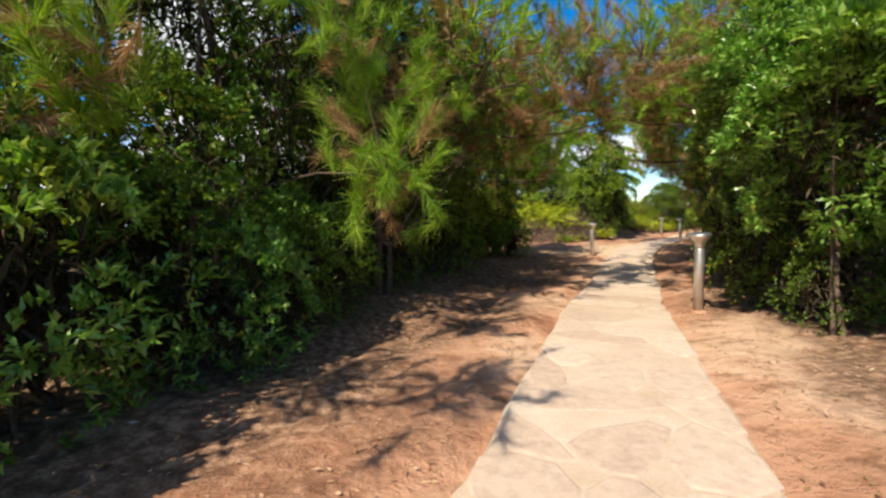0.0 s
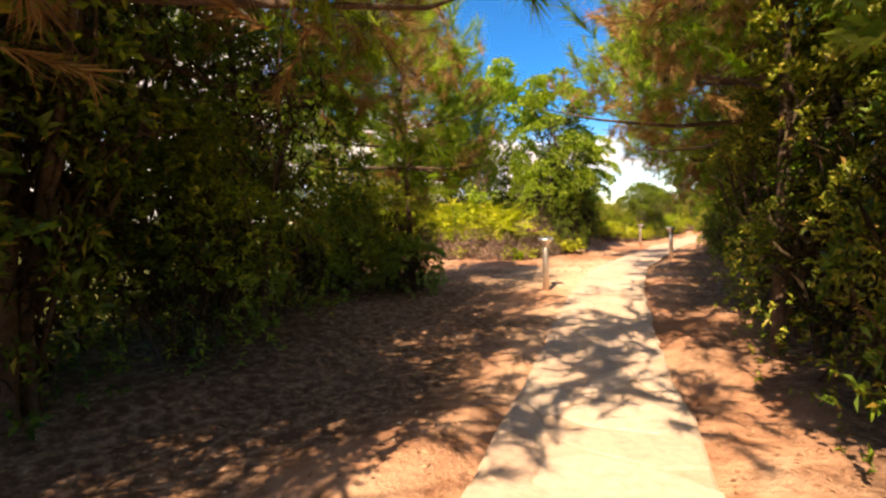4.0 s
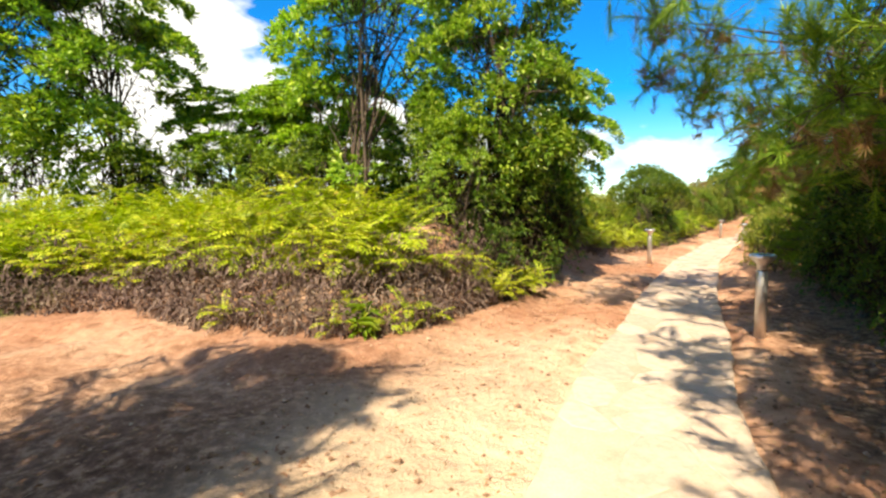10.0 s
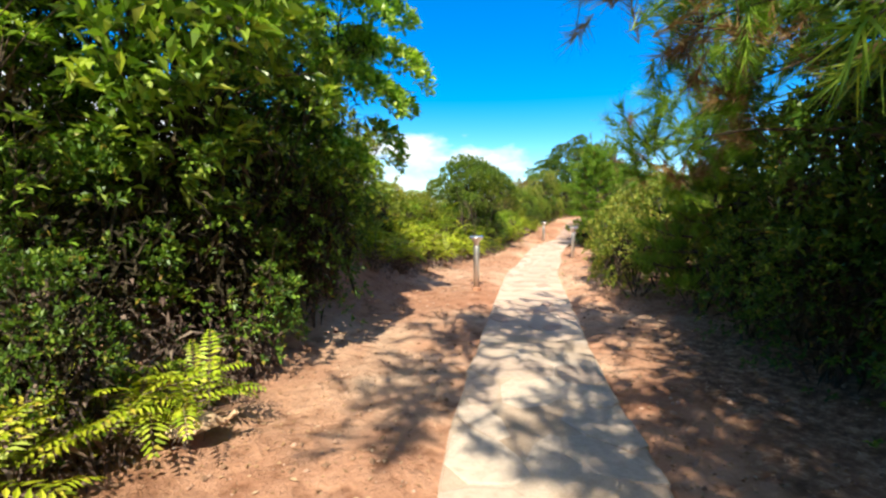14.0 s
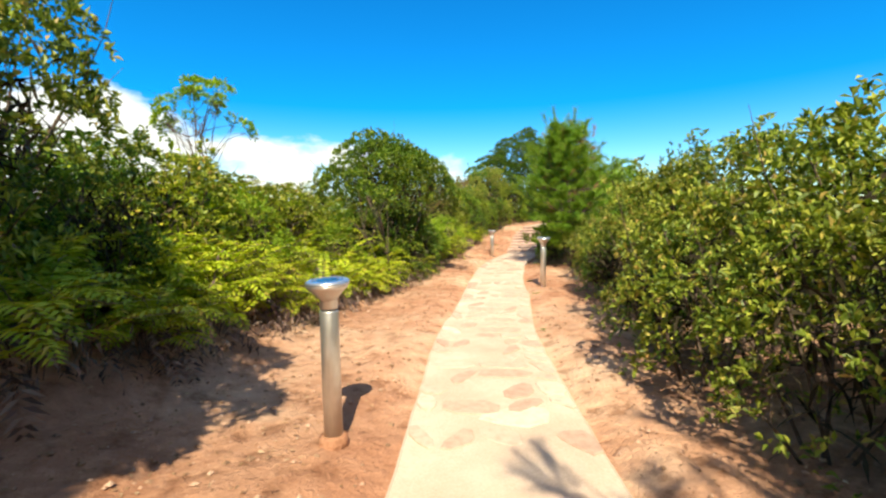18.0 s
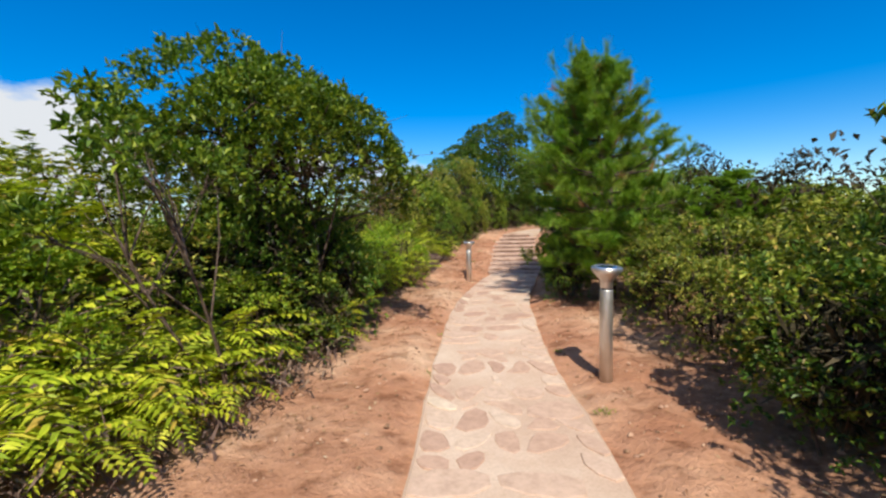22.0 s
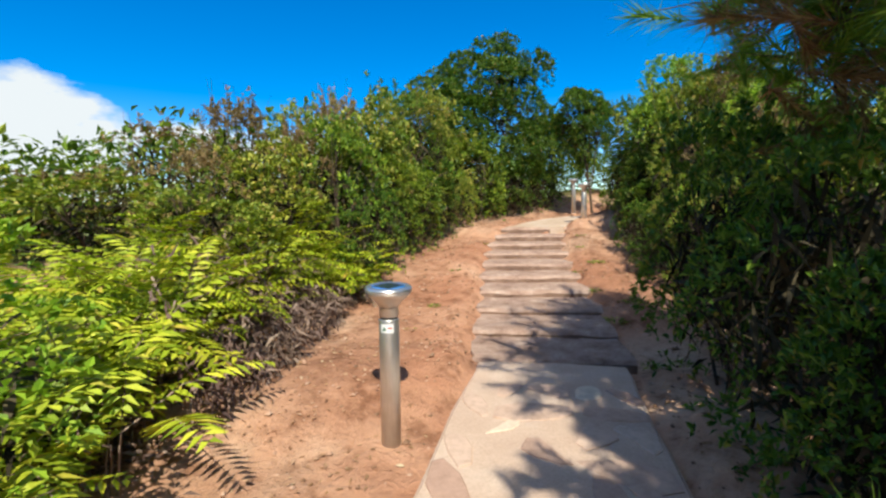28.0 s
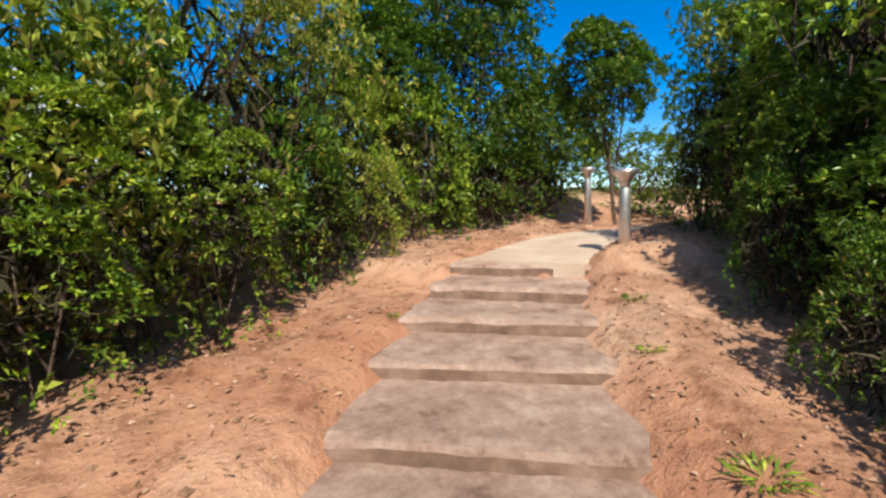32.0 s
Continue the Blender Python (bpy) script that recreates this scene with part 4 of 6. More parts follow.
TALL = {"d": [make_shrub("shrub", "tall dense dark green shrub with small glossy leaves", LEAF_DARK, 13, 0.062, 0.5, 950, 5, fill=460, tall=2.0)],
        "m": [make_shrub("shrub", "tall leafy green shrub beside the path", LEAF_MID, 23, 0.07, 0.46, 850, 5, tall=2.0)],
        "o": [make_shrub("shrub", "tall olive green bush with fine sunlit leaves", LEAF_OLIVE, 33, 0.06, 0.48, 900, 5, tall=2.0)],
        "t": [make_shrub("shrub", "tall shrub with long bright green leaves", LEAF_BRIGHT, 73, 0.085, 0.36, 760, 6, 9, tall=2.0)]}
used = set()
PLANT_RNG = np.random.default_rng(77)


def plant(source, x, y, r, h, sink=0.05, turn=None):
    """Stands a copy of a plant (or the plant itself, the first time) on the ground; r, h: factors across and up."""
    m = Matrix.Translation((x, y, ground_z(x, y) - sink)) @ Matrix.Rotation(PLANT_RNG.uniform(0, 6.28) if turn is None else turn, 4, "Z")
    ob = source
    if source.name in used:
        ob = copy_thing(source, Matrix.Identity(4))
    used.add(source.name)
    ob.matrix_basis = m @ Matrix.Diagonal((r, r, h, 1))
    return ob


def shrubs(rows):
    for k, x, y, r, h in rows:
        high = h / r > 1.5 and k in TALL
        src = TALL[k] if high else KINDS[k]
        plant(src[int(PLANT_RNG.integers(len(src)))], x, y, r, h / 2 if high else h)


# beside the first, shaded stretch
shrubs([("d", -2.7, -5.2, 1.0, 1.2), ("g", -2.55, -3.9, 0.8, 0.8), ("m", -2.6, -2.7, 0.8, 0.9), ("d", -2.7, -1.4, 0.85, 1.1), ("m", -2.2, -0.3, 0.6, 0.6), ("d", -3.4, -4.6, 1.0, 1.0), ("d", -3.6, -2.2, 1.1, 1.35), ("d", -2.9, 0.4, 1.1, 1.4),
        ("d", -1.9, 1.7, 0.85, 1.0), ("d", -1.6, 3.2, 0.95, 1.3), ("d", -1.2, 4.7, 0.9, 1.15), ("d", -2.6, 3.0, 1.1, 1.6),
        ("o", -0.8, 6.3, 0.9, 1.0), ("m", -0.4, 7.9, 0.8, 0.9), ("y", 0.0, 9.6, 0.75, 0.8), ("o", -1.4, 11.2, 1.0, 0.9), ("m", -2.8, 9.4, 1.3, 1.5), ("d", -3.2, 6.9, 1.3, 1.7),
        ("d", 4.4, -2.6, 1.0, 0.8), ("d", 4.5, -0.6, 1.0, 0.85), ("d", 4.4, 1.4, 1.1, 1.6), ("d", 5.2, 3.4, 1.1, 1.7), ("d", 5.7, 5.2, 1.1, 1.7), ("d", 6.2, 7.0, 1.1, 1.8), ("d", 7.3, 8.8, 1.1, 1.8),
        ("o", 8.3, 10.6, 1.1, 1.7), ("d", 9.2, 12.4, 1.2, 1.7), ("d", 10.2, 14.2, 1.2, 1.6), ("d", 11.4, 15.8, 1.2, 1.5), ("d", 12.1, 17.6, 1.1, 1.3)])
shrubs([("g", -2.5, -3.0, 0.7, 0.8), ("g", -2.45, -2.0, 0.75, 0.75), ("g", -2.15, -1.15, 0.62, 0.55), ("g", -2.3, -0.1, 0.7, 0.7), ("g", -1.2, 5.7, 0.8, 0.9), ("g", -0.7, 7.1, 0.6, 0.6), ("d", -2.3, 1.0, 0.9, 1.3), ("d", -1.7, 2.4, 0.8, 1.5),
        ("d", 4.0, -0.9, 0.7, 0.6), ("d", 4.0, -1.9, 0.7, 0.6), ("g", -2.0, -1.75, 0.55, 0.6), ("d", 3.3, -0.3, 0.45, 0.5), ("d", -3.2, 9.4, 1.2, 1.9), ("o", -2.2, 6.6, 0.9, 1.6), ("d", 3.55, 1.4, 0.55, 0.62), ("d", 3.5, 0.5, 0.5, 0.5), ("d", -1.5, 3.6, 0.85, 1.9), ("t", -1.0, 4.9, 0.8, 1.3), ("d", 3.6, 0.4, 0.6, 1.4), ("o", 4.25, 2.2, 0.8, 1.7), ("o", 4.4, 3.3, 0.75, 1.8), ("o", 4.7, 4.4, 0.9, 1.9), ("o", 5.3, 5.6, 0.85, 1.9), ("o", 5.8, 6.8, 0.9, 1.9), ("o", 6.5, 8.0, 0.9, 1.9), ("d", 4.2, 2.8, 0.8, 1.2), ("d", 5.1, 5.0, 0.7, 1.1), ("d", 5.7, 6.4, 0.7, 1.1), ("d", 7.7, 9.8, 0.9, 1.9), ("d", 8.6, 11.4, 0.9, 1.8), ("d", 9.4, 13.2, 0.9, 1.9), ("d", 10.3, 15.0, 0.9, 1.9),
        ("d", 10.9, 16.4, 0.9, 1.5), ("d", 12.0, 16.8, 0.9, 1.5), ("d", 12.7, 18.2, 0.8, 1.2), ("d", 5.7, 18.2, 0.75, 1.5), ("d", 6.1, 18.9, 0.8, 1.6), ("d", 6.7, 20.0, 0.8, 1.4), ("t", 4.6, 17.4, 0.8, 1.3), ("t", 5.3, 18.4, 0.9, 1.8), ("t", 4.3, 18.2, 0.9, 1.6), ("o", 0.2, 9.3, 0.7, 1.15), ("o", -0.5, 8.4, 0.75, 1.0), ("o", -0.7, 9.7, 0.9, 1.4), ("o", 0.75, 9.0, 0.55, 0.95), ("o", 0.3, 8.7, 0.7, 1.1), ("t", -0.6, 8.8, 0.7, 0.7), ("o", -1.5, 8.9, 0.8, 0.9), ("g", 0.7, 8.4, 0.62, 0.5), ("g", -0.4, 8.0, 0.6, 0.65), ("o", 0.7, 9.8, 0.45, 1.0), ("g", 0.2, 9.0, 0.5, 0.42), ("d", 13.9, 30.0, 0.8, 0.9), ("d", 13.1, 30.1, 0.9, 1.0), ("d", 14.4, 30.5, 0.6, 0.72), ("o", 23.4, 33.6, 0.5, 0.7), ("t", 24.2, 34.4, 0.5, 0.8), ("d", 24.9, 35.1, 0.5, 0.7), ("d", 25.7, 35.8, 0.42, 0.7), ("o", 22.6, 32.9, 0.5, 0.7), ("b", 22.9, 32.5, 0.6, 1.1), ("t", 22.4, 32.0, 0.6, 0.95), ("o", 12.3, 20.2, 0.7, 0.75), ("o", 12.9, 21.3, 0.75, 0.85), ("d", 13.4, 22.1, 0.6, 0.7), ("o", 14.1, 23.0, 0.65, 0.8), ("d", 19.8, 30.9, 0.7, 0.9), ("d", 20.6, 31.7, 0.7, 1.0), ("d", 23.6, 34.4, 0.4, 0.45), ("d", 24.4, 35.1, 0.4, 0.5), ("d", 22.9, 33.7, 0.4, 0.45), ("g", -1.95, -1.4, 0.5, 0.5), ("d", -1.95, -0.6, 0.55, 0.6), ("d", -1.9, 0.2, 0.6, 0.65), ("d", -2.3, -1.9, 0.7, 1.2),
        ("d", 25.2, 35.5, 0.5, 0.9), ("d", 25.9, 36.3, 0.45, 0.9), ("d", 24.6, 34.9, 0.5, 0.8), ("d", 19.9, 36.2, 0.5, 0.7), ("m", 20.6, 36.9, 0.55, 0.9), ("d", 19.4, 35.7, 0.5, 0.6), ("m", 21.5, 37.7, 0.55, 0.9), ("d", 22.6, 38.6, 0.5, 0.8),
        ("y", 16.25, 32.4, 0.85, 0.7), ("y", 15.5, 31.8, 0.7, 0.56), ("y", 15.0, 31.1, 0.6, 0.5), ("t", 16.5, 32.75, 0.36, 0.34), ("d", 5.1, 16.9, 0.5, 0.6), ("d", 15.6, 24.8, 0.7, 0.6), ("o", 14.8, 23.2, 0.85, 1.0), ("d", 17.3, 24.4, 0.9, 1.25), ("o", 17.7, 27.3, 0.6, 0.58), ("o", 16.7, 26.0, 0.55, 0.52), ("d", 18.6, 28.0, 0.5, 0.5), ("d", 18.0, 29.25, 0.42, 0.45), ("d", 18.7, 30.0, 0.5, 0.55), ("d", 19.4, 30.6, 0.5, 0.6)])
shrubs([("d", 13.1, 29.2, 0.85, 0.85), ("d", 13.9, 29.5, 0.7, 0.8), ("d", 12.5, 28.8, 0.7, 0.72), ("d", 13.6, 28.9, 0.5, 0.5), ("d", 26.2, 40.5, 0.9, 0.8), ("d", 27.2, 40.7, 0.85, 0.75), ("m", 25.3, 40.4, 0.8, 0.8), ("d", 28.3, 40.9, 0.9, 0.7),
        ("d", 8.6, 12.5, 0.6, 0.65), ("d", 9.2, 13.8, 0.65, 0.7), ("d", 9.9, 15.0, 0.7, 0.75), ("d", 10.6, 16.3, 0.7, 0.75), ("d", 11.3, 17.5, 0.65, 0.75), ("o", 12.1, 18.8, 0.65, 0.7)])
# past the pines, low sunny scrub
shrubs([("o", 13.1, 19.0, 1.0, 1.0), ("o", 13.5, 20.4, 1.0, 1.05), ("o", 14.6, 21.7, 1.1, 1.1), ("o", 15.2, 22.9, 1.0, 1.1), ("d", 16.0, 24.0, 1.0, 1.0), ("o", 15.9, 25.0, 0.7, 0.65), ("o", 17.1, 26.2, 0.9, 0.7),
        ("o", 18.3, 27.8, 0.9, 0.65), ("o", 18.2, 25.2, 1.2, 0.8), ("o", 20.2, 27.2, 1.4, 0.8), ("m", 19.5, 24.5, 1.3, 0.9), ("o", 22.5, 27.5, 1.6, 0.9), ("m", 17.5, 22.0, 1.4, 1.0), ("o", 16.0, 20.0, 1.4, 1.0),
        ("m", 25, 28.5, 2.0, 0.6), ("o", 22, 24, 2, 0.6), ("m", 28, 27, 2.2, 0.6)])
shrubs([("o", 6.9, 21.6, 0.8, 1.1), ("o", 7.6, 23.2, 0.9, 1.2), ("o", 7.4, 24.6, 1.1, 1.4), ("m", 6.0, 23.4, 1.3, 1.6), ("o", 8.8, 25.6, 0.9, 0.8), ("y", 9.6, 26.2, 0.8, 0.6), ("o", 10.4, 27.6, 1.0, 0.65),
        ("y", 11.3, 27.4, 0.7, 0.55), ("o", 12.1, 28.6, 0.9, 0.6), ("y", 12.7, 28.4, 0.6, 0.5), ("m", 13.3, 29.0, 0.75, 0.55), ("m", 14.3, 30.2, 0.8, 0.6), ("o", 9.2, 28.4, 1.4, 0.6), ("o", 11, 29.8, 1.4, 0.6),
        ("o", 7.2, 27.5, 1.6, 0.8), ("o", 12.5, 32.0, 1.5, 0.6), ("m", 14.9, 31.6, 0.7, 0.5), ("y", 15.3, 32.6, 0.7, 0.32), ("y", 16.3, 33.1, 0.6, 0.3), ("y", 17.1, 33.9, 0.5, 0.3), ("o", 9, 31, 2, 0.7), ("o", 6, 30, 2, 0.8)])
# beside and above the steps
shrubs([("o", 17.7, 35.2, 0.8, 0.6), ("o", 18.5, 36.2, 0.9, 0.85), ("m", 19.4, 36.3, 0.8, 1.05), ("o", 20.2, 37.2, 0.95, 1.15), ("o", 20.6, 37.9, 0.95, 1.4), ("d", 21.6, 38.6, 1.12, 1.65), ("o", 22.7, 39.4, 1.05, 1.55), ("o", 23.9, 40.1, 0.9, 1.2),
        ("o", 19.3, 36.9, 0.8, 1.1), ("t", 21, 37.7, 0.6, 1.2), ("o", 22.3, 38.8, 0.75, 1.65), ("y", 23.3, 39.5, 0.7, 1.1),
        ("b", 19.8, 38, 0.9, 1.2), ("b", 18.4, 37.6, 0.9, 0.95), ("o", 16.6, 36.2, 1.1, 0.5), ("b", 16.4, 37.6, 1, 0.5), ("m", 25.2, 40.9, 0.9, 1), ("m", 26.6, 41.6, 0.9, 0.9), ("m", 28.5, 41.5, 0.9, 0.8),
        ("o", 23.3, 32.7, 0.75, 1.12), ("o", 24.4, 33.9, 0.75, 1.5), ("b", 24, 33.4, 0.5, 1.32), ("t", 25.6, 35.1, 0.75, 1.5), ("d", 26.8, 36.2, 0.7, 1.39), ("t", 24, 32.8, 0.8, 1.25), ("b", 18.9, 36.4, 0.6, 0.95), ("b", 18.2, 36.9, 0.7, 0.95), ("b", 19.9, 37.3, 0.6, 1.3), ("b", 17.3, 36.8, 0.8, 0.7), ("b", 17.6, 35.6, 0.6, 0.7), ("y", 23, 32.2, 0.6, 0.92), ("d", 26.2, 36.45, 0.55, 1.34), ("d", 27.6, 36.75, 0.55, 1.34), ("m", 28.8, 36.85, 0.55, 1.27), ("o", 22.3, 31.3, 0.8, 1.1),
        ("d", 20.5, 30.4, 0.8, 0.9), ("d", 21.3, 31.3, 0.8, 1), ("o", 22.5, 31.9, 0.9, 0.89), ("t", 23.4, 32.7, 0.95, 1.06), ("o", 24.3, 33.8, 0.95, 1.34), ("m", 25.3, 34.9, 0.95, 1.27), ("o", 26.2, 35.9, 0.9, 1.15),
        ("d", 27.6, 36.2, 1, 1.1), ("m", 29.5, 36, 1, 1.44), ("o", 25.4, 32.8, 1.2, 1.06)])

shrubs([("d", 5.9, 18.3, 0.7, 0.75), ("d", 6.6, 19.3, 0.8, 1), ("d", 6.2, 19.9, 0.9, 1.3), ("d", 5.1, 17.7, 0.65, 0.7), ("m", 4.2, 18, 0.85, 0.95), ("m", -4.6, 18.9, 1.2, 1.15), ("m", -2.4, 18.8, 0.9, 0.8), ("m", 1.6, 18.9, 1, 0.95), ("m", 0.4, 19.2, 1, 0.8), ("m", -1.6, 19.2, 1.1, 0.85), ("d", 3.8, 20.4, 1.1, 1.4), ("d", 7, 21, 0.8, 1.2), ("m", 5.2, 18.9, 0.8, 0.9), ("d", 4, 19.8, 1, 1), ("m", 2.2, 19.6, 1.1, 0.9), ("m", -0.4, 19.8, 1.2, 1), ("m", -3, 19.4, 1.2, 1), ("d", 8.4, 24, 0.6, 0.7),
        ("m", 31, 39.6, 1.1, 0.8), ("m", 32.6, 41.2, 1.4, 0.9), ("y", 33.5, 38.8, 1.1, 0.7), ("m", 35, 37.2, 1.2, 1.44), ("m", 32, 35, 1.3, 1.1), ("m", 30.2, 43.4, 1.2, 1.1), ("y", 36.5, 40, 1.8, 1),
        ("m", 24.6, 39.9, 1, 1.15), ("o", 23.2, 38.9, 0.6, 0.7), ("o", 25.2, 32.9, 1.2, 0.99), ("t", 26.6, 34.2, 1.2, 1.27), ("d", 27.5, 35.4, 1.1, 1.27), ("o", 23.6, 31.2, 1.2, 1.1)])

# trees
plant(make_tree("tree", "tall broadleaf tree with dark crown over the path", LEAF_DARK, 101, 5.2, 1.9, 1.3, 0.09, 0.45, 2000, 6, 0.09), -5.2, -1.0, 1, 1)
_t = make_tree("tree", "slim dark-leaved tree with bare lower trunk", LEAF_DARK, 102, 4.6, 1.65, 1.0, 0.09, 0.48, 1500, 6, 0.06)
plant(_t, -1.8, 2.2, 1.1, 1)
for x, y, r, h in ((-3.4, 4.0, 1.2, 1.15), (5.3, -4.8, 1.0, 1.0), (-2.7, -0.2, 0.9, 1.05), (-1.55, 1.55, 0.95, 1.0), (-1.35, 3.5, 0.95, 1.0), (12.0, 15.4, 1.0, 1.05), (11.0, 15.7, 0.85, 1.0), (-2.2, 4.9, 1.0, 0.95), (5.4, -0.6, 1.1, 1.1), (5.5, 2.4, 1.1, 1.1), (6.2, 5.0, 1.2, 1.15), (7.0, 7.7, 1.2, 1.15), (8.3, 10.3, 1.2, 1.1), (9.5, 12.6, 1.1, 1.0), (10.9, 14.8, 1.0, 0.95), (-4.2, 7.0, 1.15, 1.15)):
    plant(_t, x, y, r, h)
for x, y, r, h in ((-3.5, -1.2, 0.9, 1.2), (-2.3, 7.8, 1.0, 1.0), (-0.75, 5.6, 0.85, 0.92), (-4.6, -2.2, 1.0, 1.2)):
    plant(_t, x, y, r, h)
_b = make_tree("tree", "bright green broadleaf tree over a dark hollow", GLOSSY, 103, 4.3, 1.1, 1.2, 0.12, 0.45, 2500, 6, 0.032, (-0.1, 0), 2, 22, 0.1)
for x, y, r, h in ((3.4, -2.6, 1.0, 1.0), (3.2, -0.5, 0.85, 0.78), (3.75, 1.5, 0.95, 0.95)):
    plant(_b, x, y, r, h)
_t = make_tree("tree", "bright green tree with several slim trunks", LEAF_BRIGHT, 111, 5.6, 1.4, 0.4, 0.135, 0.42, 4000, 5, 0.04, (0, 0), 4, 26, 0.3)
plant(_t, 5.3, 18.4, 1.1, 1.1)
for x, y, r, h in ((2.7, 18.8, 1.2, 1.12), (1.0, 21.6, 1.4, 0.72), (-0.9, 21.4, 1.3, 0.64), (-3.4, 19.4, 1.3, 1.1), (-5.4, 18.6, 1.4, 1.15), (6.8, 20.6, 0.95, 0.85)):
    plant(_t, x, y, r, h)
_g = 3.98 - ground_z(13.4, 29.55)
plant(make_tree("tree", "wide dark green tree with many fine bare twigs below", LEAF_MID, 121, _g, 1.62, _g - 2.1, 0.08, 0.48, 5800, 6, 0.038, (0, 0), 6, 36, 0.12), 13.4, 29.55, 1, 1, 0.05, 0.0)
_g = 4.55 - ground_z(9.35, 28.5)
plant(make_tree("tree", "thin sparse sapling with bare forked trunks", LEAF_YELLOW, 131, _g, 0.85, _g - 1.25, 0.09, 0.4, 520, 5, 0.024, (0, 0), 3, 9, 0.9), 9.35, 28.5, 1, 1)
_t = make_tree("tree", "rounded dense dark tree on the skyline", LEAF_DARK, 141, 4.2, 1.7, 0.5, 0.1, 0.5, 5200, 6, 0.06, (0, 0), 1, 24)
plant(_t, 26.6, 41.4, 1.05, 1.2)
for x, y, r, h in ((24.6, 41.6, 0.9, 0.85), (32.5, 44.5, 1.2, 0.8)):
    plant(_t, x, y, r, h)

plant(make_tree("tree", "small rounded tree arching over the path", LEAF_DARK, 151, 3.7, 0.95, 1.5, 0.09, 0.5, 2400, 6, 0.045, (-0.5, 0.3), 1, 20), 28.6, 39.2, 1, 1, 0.05, 0.0)

plant(make_tree("tree", "small sparse tree with drooping leafy twigs", LEAF_MID, 161, 2.35, 0.75, 1.2, 0.085, 0.4, 300, 5, 0.02, (-0.5, -0.2), 2, 7, 0.8), 12.3, 27.6, 1, 1, 0.05, 0.0)

# pines


def make_bough_pine(x, y, tips, seed=205, top=3.6, thick=0.035, dry=0.12, count=80, wd=0.0045):
    """A slim young pine whose boughs end in big loose brushes at the given places."""
    rng = np.random.default_rng(seed)
    root = empty("pine_tree", "slim young pine with bright brushes of long needles", "pine tree")
    z0 = ground_z(x, y) - 0.05
    root.location = (x, y, z0)
    g, dr, s = Build(), Build(), Build()
    trunk = np.array([(0, 0, -0.2), (0.05, 0.02, top / 3), (0.02, -0.05, top * 2 / 3), (0.1, 0, top)])
    s.tube(trunk, [thick, thick * 0.85, thick * 0.6, 0.008], 7)
    needle_tuft(g, rng, trunk[-1], np.array([0, 0, 1.0]), 120, 0.2)
    for tx, ty, tz, size in tips:
        e = np.array([tx - x, ty - y, tz - z0])
        a = np.array([0.03, 0, max(0.5, e[2] - 0.45)])
        bend = rng.normal(0, 0.13, 3)
        s.tube(np.array([a, a * 0.7 + e * 0.3 + bend, a * 0.35 + e * 0.65 + bend * 0.6 + rng.normal(0, 0.06, 3), e - (0, 0, 0.15)]), [thick * 0.4, thick * 0.32, thick * 0.22, 0.006], 5)
        for k in range(int(26 * size)):
            q = e + rng.normal(0, 1, 3) * np.array([0.27, 0.27, 0.3]) * size
            way = (q - e) * 0.5 + np.array([0, 0, 0.24]) + rng.normal(0, 0.14, 3)
            needle_tuft(dr if rng.random() < dry else g, rng, q, way, count, 0.22, wd)
            s.tube(np.array([e - (0, 0, 0.2), (e + q) / 2 - (0, 0, 0.06), q]), [0.006, 0.005, 0.003], 4)
        for k in range(6):
            needle_tuft(dr, rng, e + rng.normal(0, 0.12, 3) - np.array([0, 0, 0.4 * size]), np.array([0, 0, -0.2]) + rng.normal(0, 0.4, 3), 70, 0.18, 0.0042)
    g.make("needles", NEEDLE, root)
    dr.make("dry_needles", NEEDLE_DRY, root, "browned needles")
    s.make("trunk", BARK, root, smooth_shade=True)


make_bough_pine(-2.7, -0.9, [(-0.88, -1.32, 2.1, 1.0), (-2.2, -2.74, 2.5, 0.55), (-1.2, -0.6, 2.9, 0.9), (-0.7, 0.4, 3.1, 1.0), (-1.3, -1.2, 3.4, 1.0)], count=170, wd=0.003)
# tips from (4.0, 5.0) on added overhead to shade the right verge
make_bough_pine(4.7, 5.2, [(2.4, 3.4, 4.2, 1.3), (1.8, 3.0, 4.6, 1.3), (3.0, 3.8, 3.9, 1.3), (2.9, 2.6, 4.4, 1.3), (3.6, 5.2, 3.8, 1.3), (3.9, 6.0, 3.6, 1.3), (4.2, 7.0, 3.4, 1.2), (3.4, 4.4, 4.6, 1.3), (4.0, 5.0, 4.2, 1.3), (4.4, 6.0, 4.4, 1.3), (4.0, 4.2, 4.8, 1.3), (4.7, 4.7, 4.6, 1.3), (5.0, 6.6, 4.4, 1.3), (4.6, 7.7, 4.5, 1.2), (5.0, 7.2, 4.9, 1.3), (4.3, 7.6, 5.0, 1.2), (5.3, 8.0, 4.6, 1.3), (4.9, 6.8, 5.4, 1.3)], 206, 6.5, 0.07, 0.45)
make_bough_pine(-1.6, 1.3, [(0.8, 1.2, 3.6, 1.2), (1.4, 1.9, 3.7, 1.2), (2.0, 1.4, 3.9, 1.2), (1.7, 2.7, 3.9, 1.2), (1.0, 2.5, 4.2, 1.2), (0.1, 1.6, 3.7, 1.2), (-0.3, 2.2, 3.2, 1.2), (0.6, 3.2, 3.5, 1.2), (-0.5, 0.9, 4.0, 1.2)], 211, 5.6, 0.06, 0.5)
# unseen pine added beside the start to shade the left ground
make_bough_pine(-3.3, -4.6, [(-2.2, -4.2, 3.3, 1.0), (-1.6, -4.7, 4.0, 1.0)], 209, 5.0, 0.05, 0.2)
